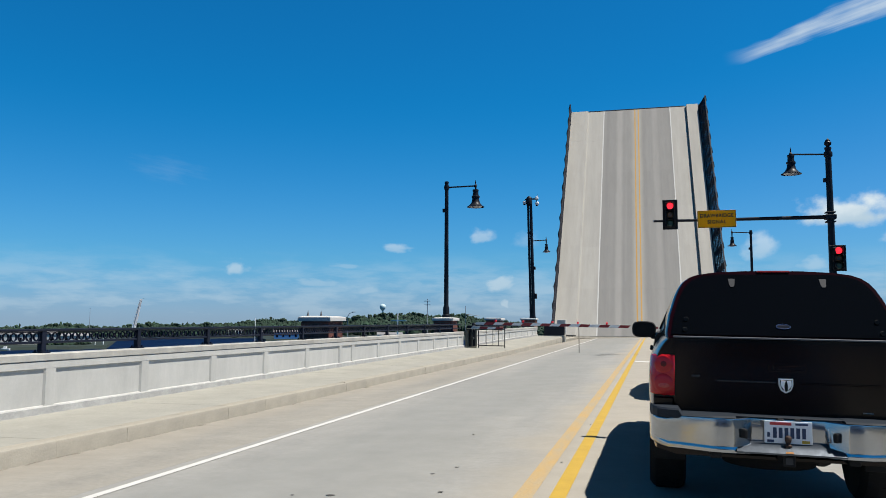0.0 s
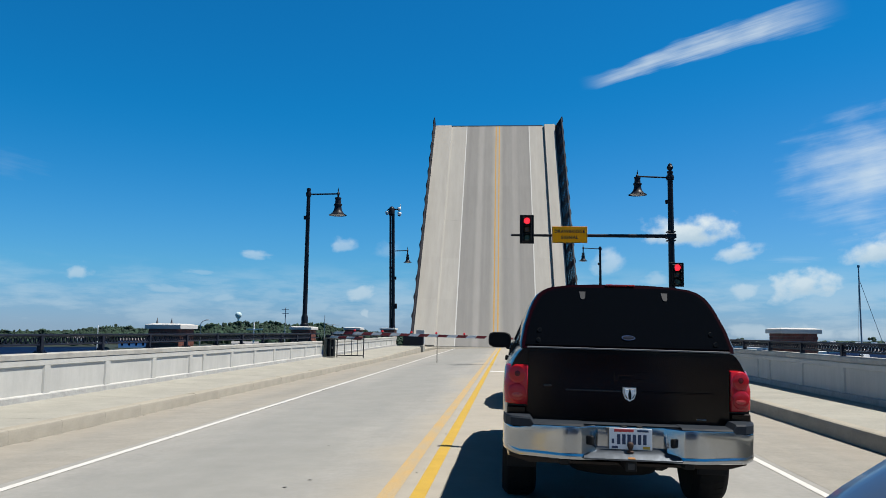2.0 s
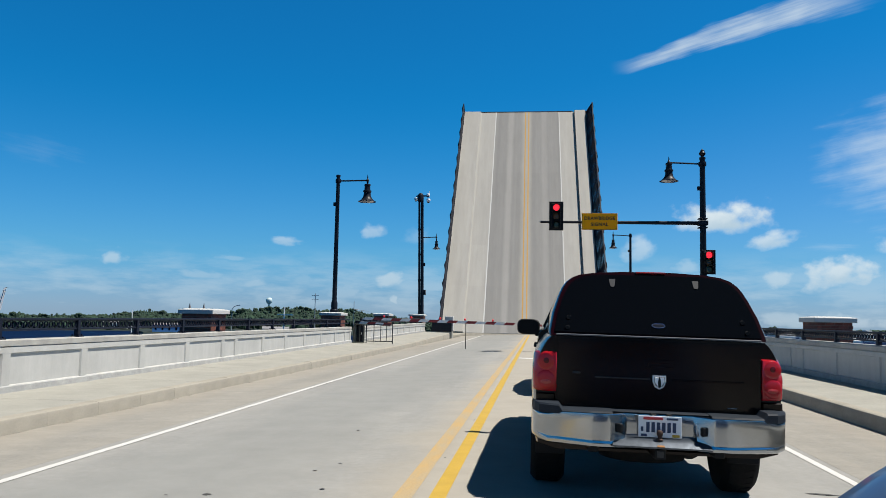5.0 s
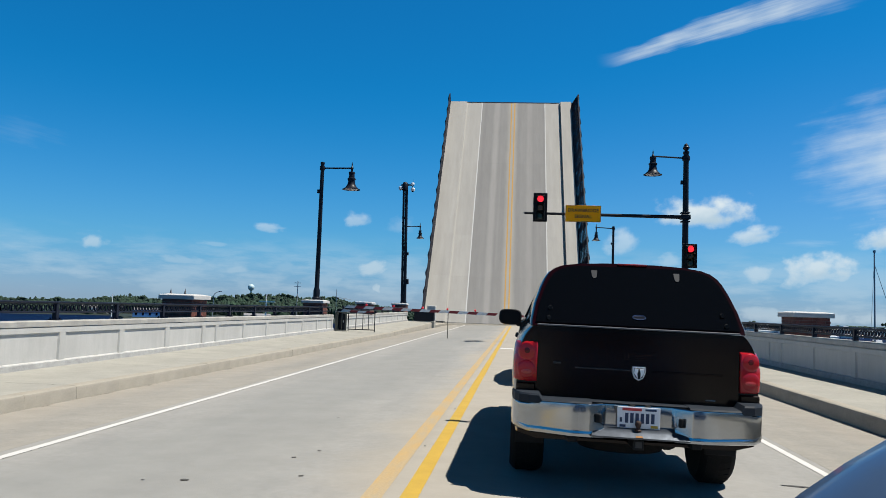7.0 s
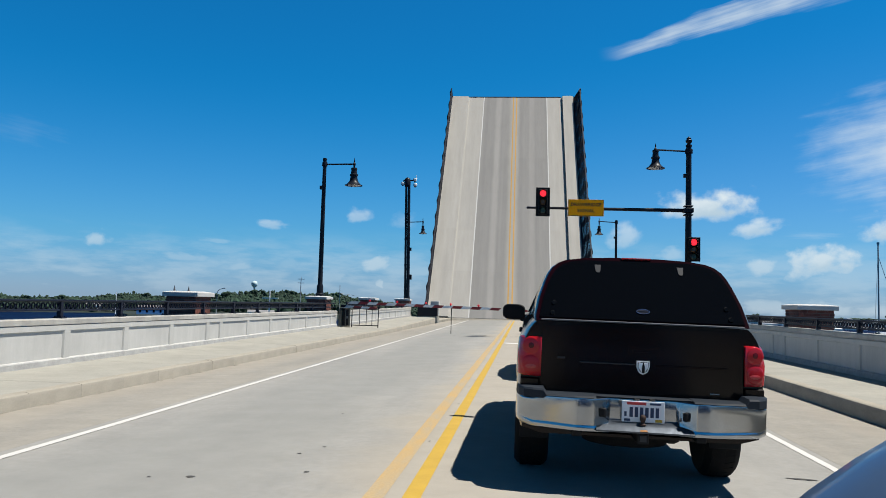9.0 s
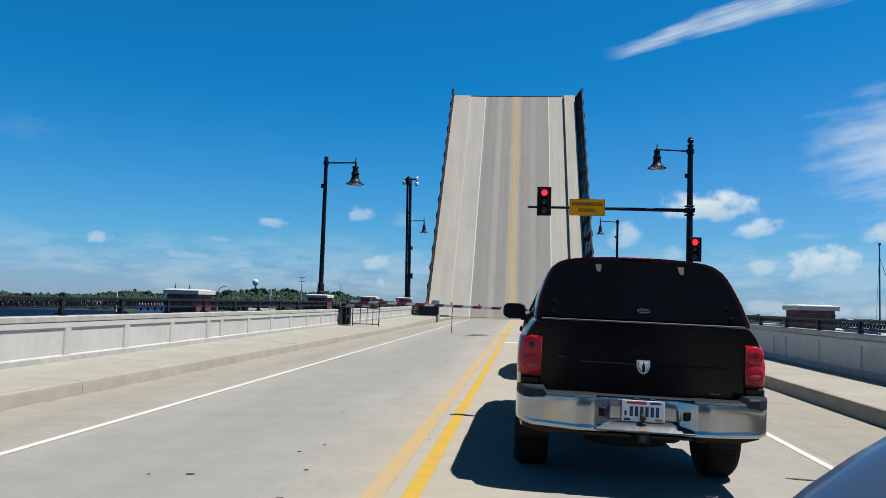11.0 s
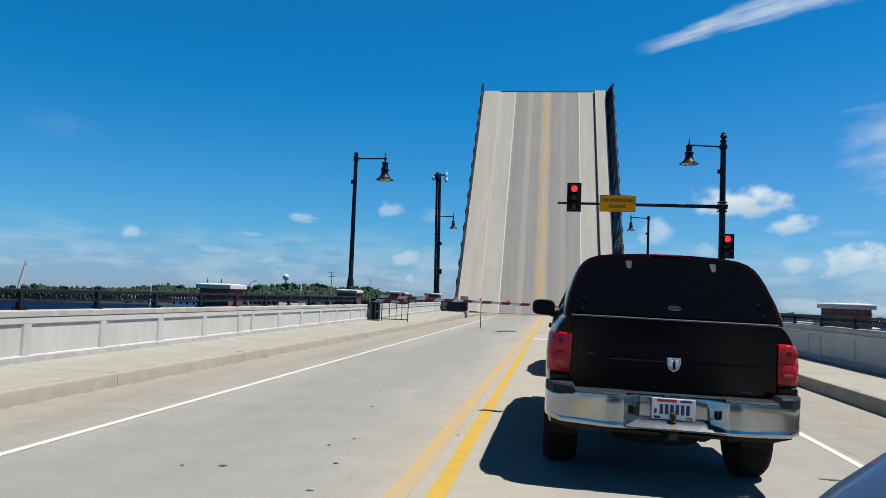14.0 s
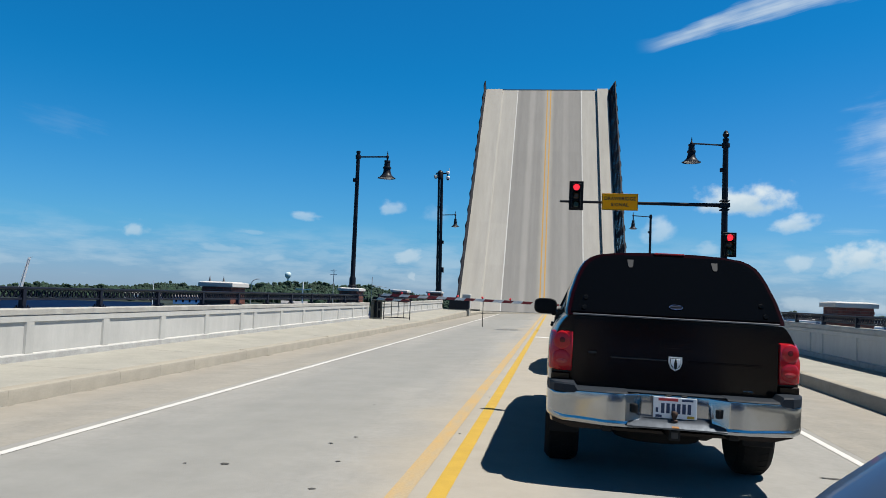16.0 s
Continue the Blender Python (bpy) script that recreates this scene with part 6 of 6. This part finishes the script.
for az, d, ln in ((-45.9, 330, 8), (-19.8, 420, 10), (-18.4, 430, 9), (16.6, 330, 10), (17.4, 300, 8), (18.3, 360, 11), (20.4, 280, 8), (21.2, 320, 11), (22.2, 300, 9), (23.6, 350, 10), (15.6, 340, 9)):
    boat(az, d, ln, "white motor boat moored on the water")

for az, d, k in ((16.1, 820, 2.2), (17.0, 760, 2.6), (17.9, 800, 2.0), (18.7, 850, 2.2), (20.2, 780, 2.0), (20.9, 820, 2.4), (21.7, 760, 2.6), (22.6, 830, 2.0), (23.3, 800, 2.2), (24.2, 760, 2.4), (25.0, 820, 2.2), (25.9, 780, 2.4), (26.8, 840, 2.2)):
    boat(az, d, 9, "large white motor yacht moored in the marina", k)

boat(-44.75, 352, 6, "small white runabout near the grey building", 0.62, 70)
boat(16.85, 625, 8.4, "long white boat moored broadside under a canvas cover", 1.70, 90, True)
boat(17.87, 580, 5, "small white boat moored stern on under a cover", 1.5, 8, True)
boat(20.95, 490, 8, "white boat moored broadside under a canvas cover", 1.10, -86, True)


def dock(az, d, w):
    x, y = far(az, d)
    k = thing("floating_dock", pose(x, y, ground_z(x, y), 0, 0, -az), "grey timber floating dock with mooring piles", "dock", "marina docks")
    part("deck", box(B(), -w / 2, w / 2, -1.5, 1.5, 0.35, 0.75, 0.05), M_GREYB, k)
    part("float", box(B(), -w / 2 + 0.3, w / 2 - 0.3, -1.2, 1.2, -0.3, 0.35), M_ROOFG, k)
    for i in range(int(w / 4) + 1):
        part("pile", rod(B(), (-w / 2 + 0.3 + i * 4, -1.65, -1), (-w / 2 + 0.3 + i * 4, -1.65, 2.4), 0.16, 0.14, 6), M_GREYB, k)


dock(22.15, 585, 13)
dock(24.4, 575, 22)
for az, ln, turn in ((21.9, 7, 95), (22.6, 6, 80), (23.6, 7, 100), (24.3, 6, 75), (25.2, 7, 90)):
    boat(az, 560, ln, "white covered boat lying at the marina dock", 0.9, turn, True)

# sailing boat passing
x, y = far(23.8, 190)
sb = thing("sailing_boat", pose(x, y, ground_z(x, y), 0, 0, 80), "sailing boat with bare mast and stays", "sailing boat")
sec = lambda yy, k, kz: [(-1.6 * k, yy, 1.2 + kz), (-0.9 * k, yy, -0.3), (0.9 * k, yy, -0.3), (1.6 * k, yy, 1.2 + kz)]
part("hull", loft(B(), [sec(-5, 0.7, 0), sec(0, 1.0, 0), sec(3, 0.7, 0.15), sec(5.5, 0.06, 0.35)]), M_HULL, sb)
part("cabin", box(B(), -0.9, 0.9, -2.2, 1.2, 1.2, 1.9, 0.2), M_HULL, sb)
MT = 24.0
part("mast", rod(B(), (0, 1.0, 0.5), (0, 1.0, MT), 0.20, 0.14, 8), M_STEELF, sb)
part("masthead", box(B(), -0.3, 0.3, 0.8, 1.2, MT, MT + 0.5), M_STEELF, sb)
part("forestay", rod(B(), (0, 1.0, MT - 2.5), (0, -5.0, 1.4), 0.055, seg=5), M_STEELF, sb)
part("shroud", rod(B(), (0, 1.0, MT - 1), (0, 2.0, 1.4), 0.03, seg=5), M_STEELF, sb)
part("boom", rod(B(), (0, 1.0, 2.6), (0, -4.0, 2.6), 0.09, seg=6), M_STEELF, sb)

# water tower
x, y = far(-19.74, 1380)
zt = 1.37 + 1380 * math.tan(radians(1.0))
wt = thing("water_tower", pose(x, y, 0), "pale blue spheroid water tower behind the trees", "water tower")
part("tank", lathe(B(), [(1.6, zt - 6.5), (4.6, zt - 3.6), (5.6, zt), (4.9, zt + 2.8), (3.0, zt + 4.6), (0.3, zt + 5.2)], 20), M_WATERT, wt, smooth=True)
part("stem", lathe(B(), [(2.2, ground_z(x, y)), (1.2, zt - 12), (1.6, zt - 6.4)], 12), M_WATERT, wt, smooth=True)
# crane
x, y = far(-37.18, 735)
x2, y2 = far(-36.67, 735)
cr = thing("boom_crane", pose(x, y, ground_z(x, y) + 1), "white lattice boom crane on the far shore", "crane")
ez = 1.37 + 735 * math.tan(radians(1.38)) - ground_z(x, y) - 1
for dx, dy in ((-1.1, -0.9), (1.1, -0.9), (1.1, 0.9), (-1.1, 0.9)):
    part("chord", rod(B(), (dx, dy, 1.5), (x2 - x + dx * 0.5, y2 - y + dy * 0.5, ez), 0.50, 0.40, 5), M_CRANEW, cr)
bm = B()
for i in range(14):
    f0, f1 = i / 14, (i + 1) / 14
    s = 1 if i % 2 else -1
    rod(bm, ((x2 - x) * f0 + 0.7 * s * (1 - 0.7 * f0), (y2 - y) * f0, 1.5 + (ez - 1.5) * f0), ((x2 - x) * f1 - 0.7 * s * (1 - 0.7 * f1), (y2 - y) * f1, 1.5 + (ez - 1.5) * f1), 0.3, seg=4)
tagged(part("lacing", bm, M_CRANEW, cr), kind="stuff")
part("cab", box(B(), -2, 2, -3, 2, 0, 2.6, 0.2), M_CRANEW, cr)
part("jib_tip", rod(B(), (x2 - x, y2 - y, ez), (x2 - x + 3.2, y2 - y, ez + 0.6), 0.25, 0.1, 5), M_STEELF, cr)


# poles, spires
def pole(az, d, el, r, label, arms=0, m=None):
    x, y = far(az, d)
    p = thing("utility_pole", pose(x, y, 0), label, "pole")
    zt = 1.37 + d * math.tan(radians(el))
    part("shaft", rod(B(), (0, 0, ground_z(x, y)), (0, 0, zt), r * 1.3, r, 8), m or M_STEELF, p)
    for k in range(arms):
        part("crossarm", box(B(), -2.2, 2.2, -0.15, 0.15, zt - 1.5 - k * 2.4, zt - 1.2 - k * 2.4), m or M_STEELF, p)
    return p, zt


pole(-16.44, 500, 1.60, 0.22, "tall grey utility pole with crossarms", 2)
p, zt = pole(-13.6, 560, 1.1, 0.2, "tall grey pole with one long arm")
part("long_arm", rod(B(), (-2.0, 0, zt - 5.6), (10.8, 0, zt - 7.2), 0.22, 0.12, 6), M_STEELF, p)
pole(-28.93, 520, 0.14, 0.22, "slim pale pole on the shore", 0, M_HULL)
p, zt = pole(-18.63, 420, 0.54, 0.32, "white post with a wide crossbar", 0, M_HULL)
part("crossbar", box(B(), -3.9, 4.9, -0.2, 0.2, zt - 4.2, zt - 3.7), M_HULL, p)
for az in (-39.45, -38.95):
    pole(az, 388, -1.25, 0.16, "white mooring post at the water's edge", 0, M_HULL)
pole(-39.85, 500, 0.75, 0.09, "slim grey mast beyond the railing")
p, zt = pole(-22.3, 240, 0.32, 0.11, "grey road lamp leaning over the far approach", 0, M_STEELF)
part("lamp_arm", tube(B(), [(0, 0, zt), (0.6, 0, zt + 0.8), (1.8, 0, zt + 1.2)], 0.10, 6), M_STEELF, p)
part("lamp_head", box(B(), 1.5, 2.5, -0.15, 0.15, zt + 1.1, zt + 1.35, 0.05), M_STEELF, p)
for az in (-25.19, -24.24):
    x, y = far(az, 1300)
    zt = 1.37 + 1300 * math.tan(radians(0.72))
    s = thing("church_spire", pose(x, y, 0), "dark pointed church spire above the trees", "spire")
    part("tower", box(B(), -2, 2, -2, 2, ground_z(x, y), zt - 12), M_ROOFG, s)
    part("steeple", loft(B(), [[(-2, -2, zt - 12), (2, -2, zt - 12), (2, 2, zt - 12), (-2, 2, zt - 12)], [(-0.1, -0.1, zt), (0.1, -0.1, zt), (0.1, 0.1, zt), (-0.1, 0.1, zt)]]), M_ROOFG, s)
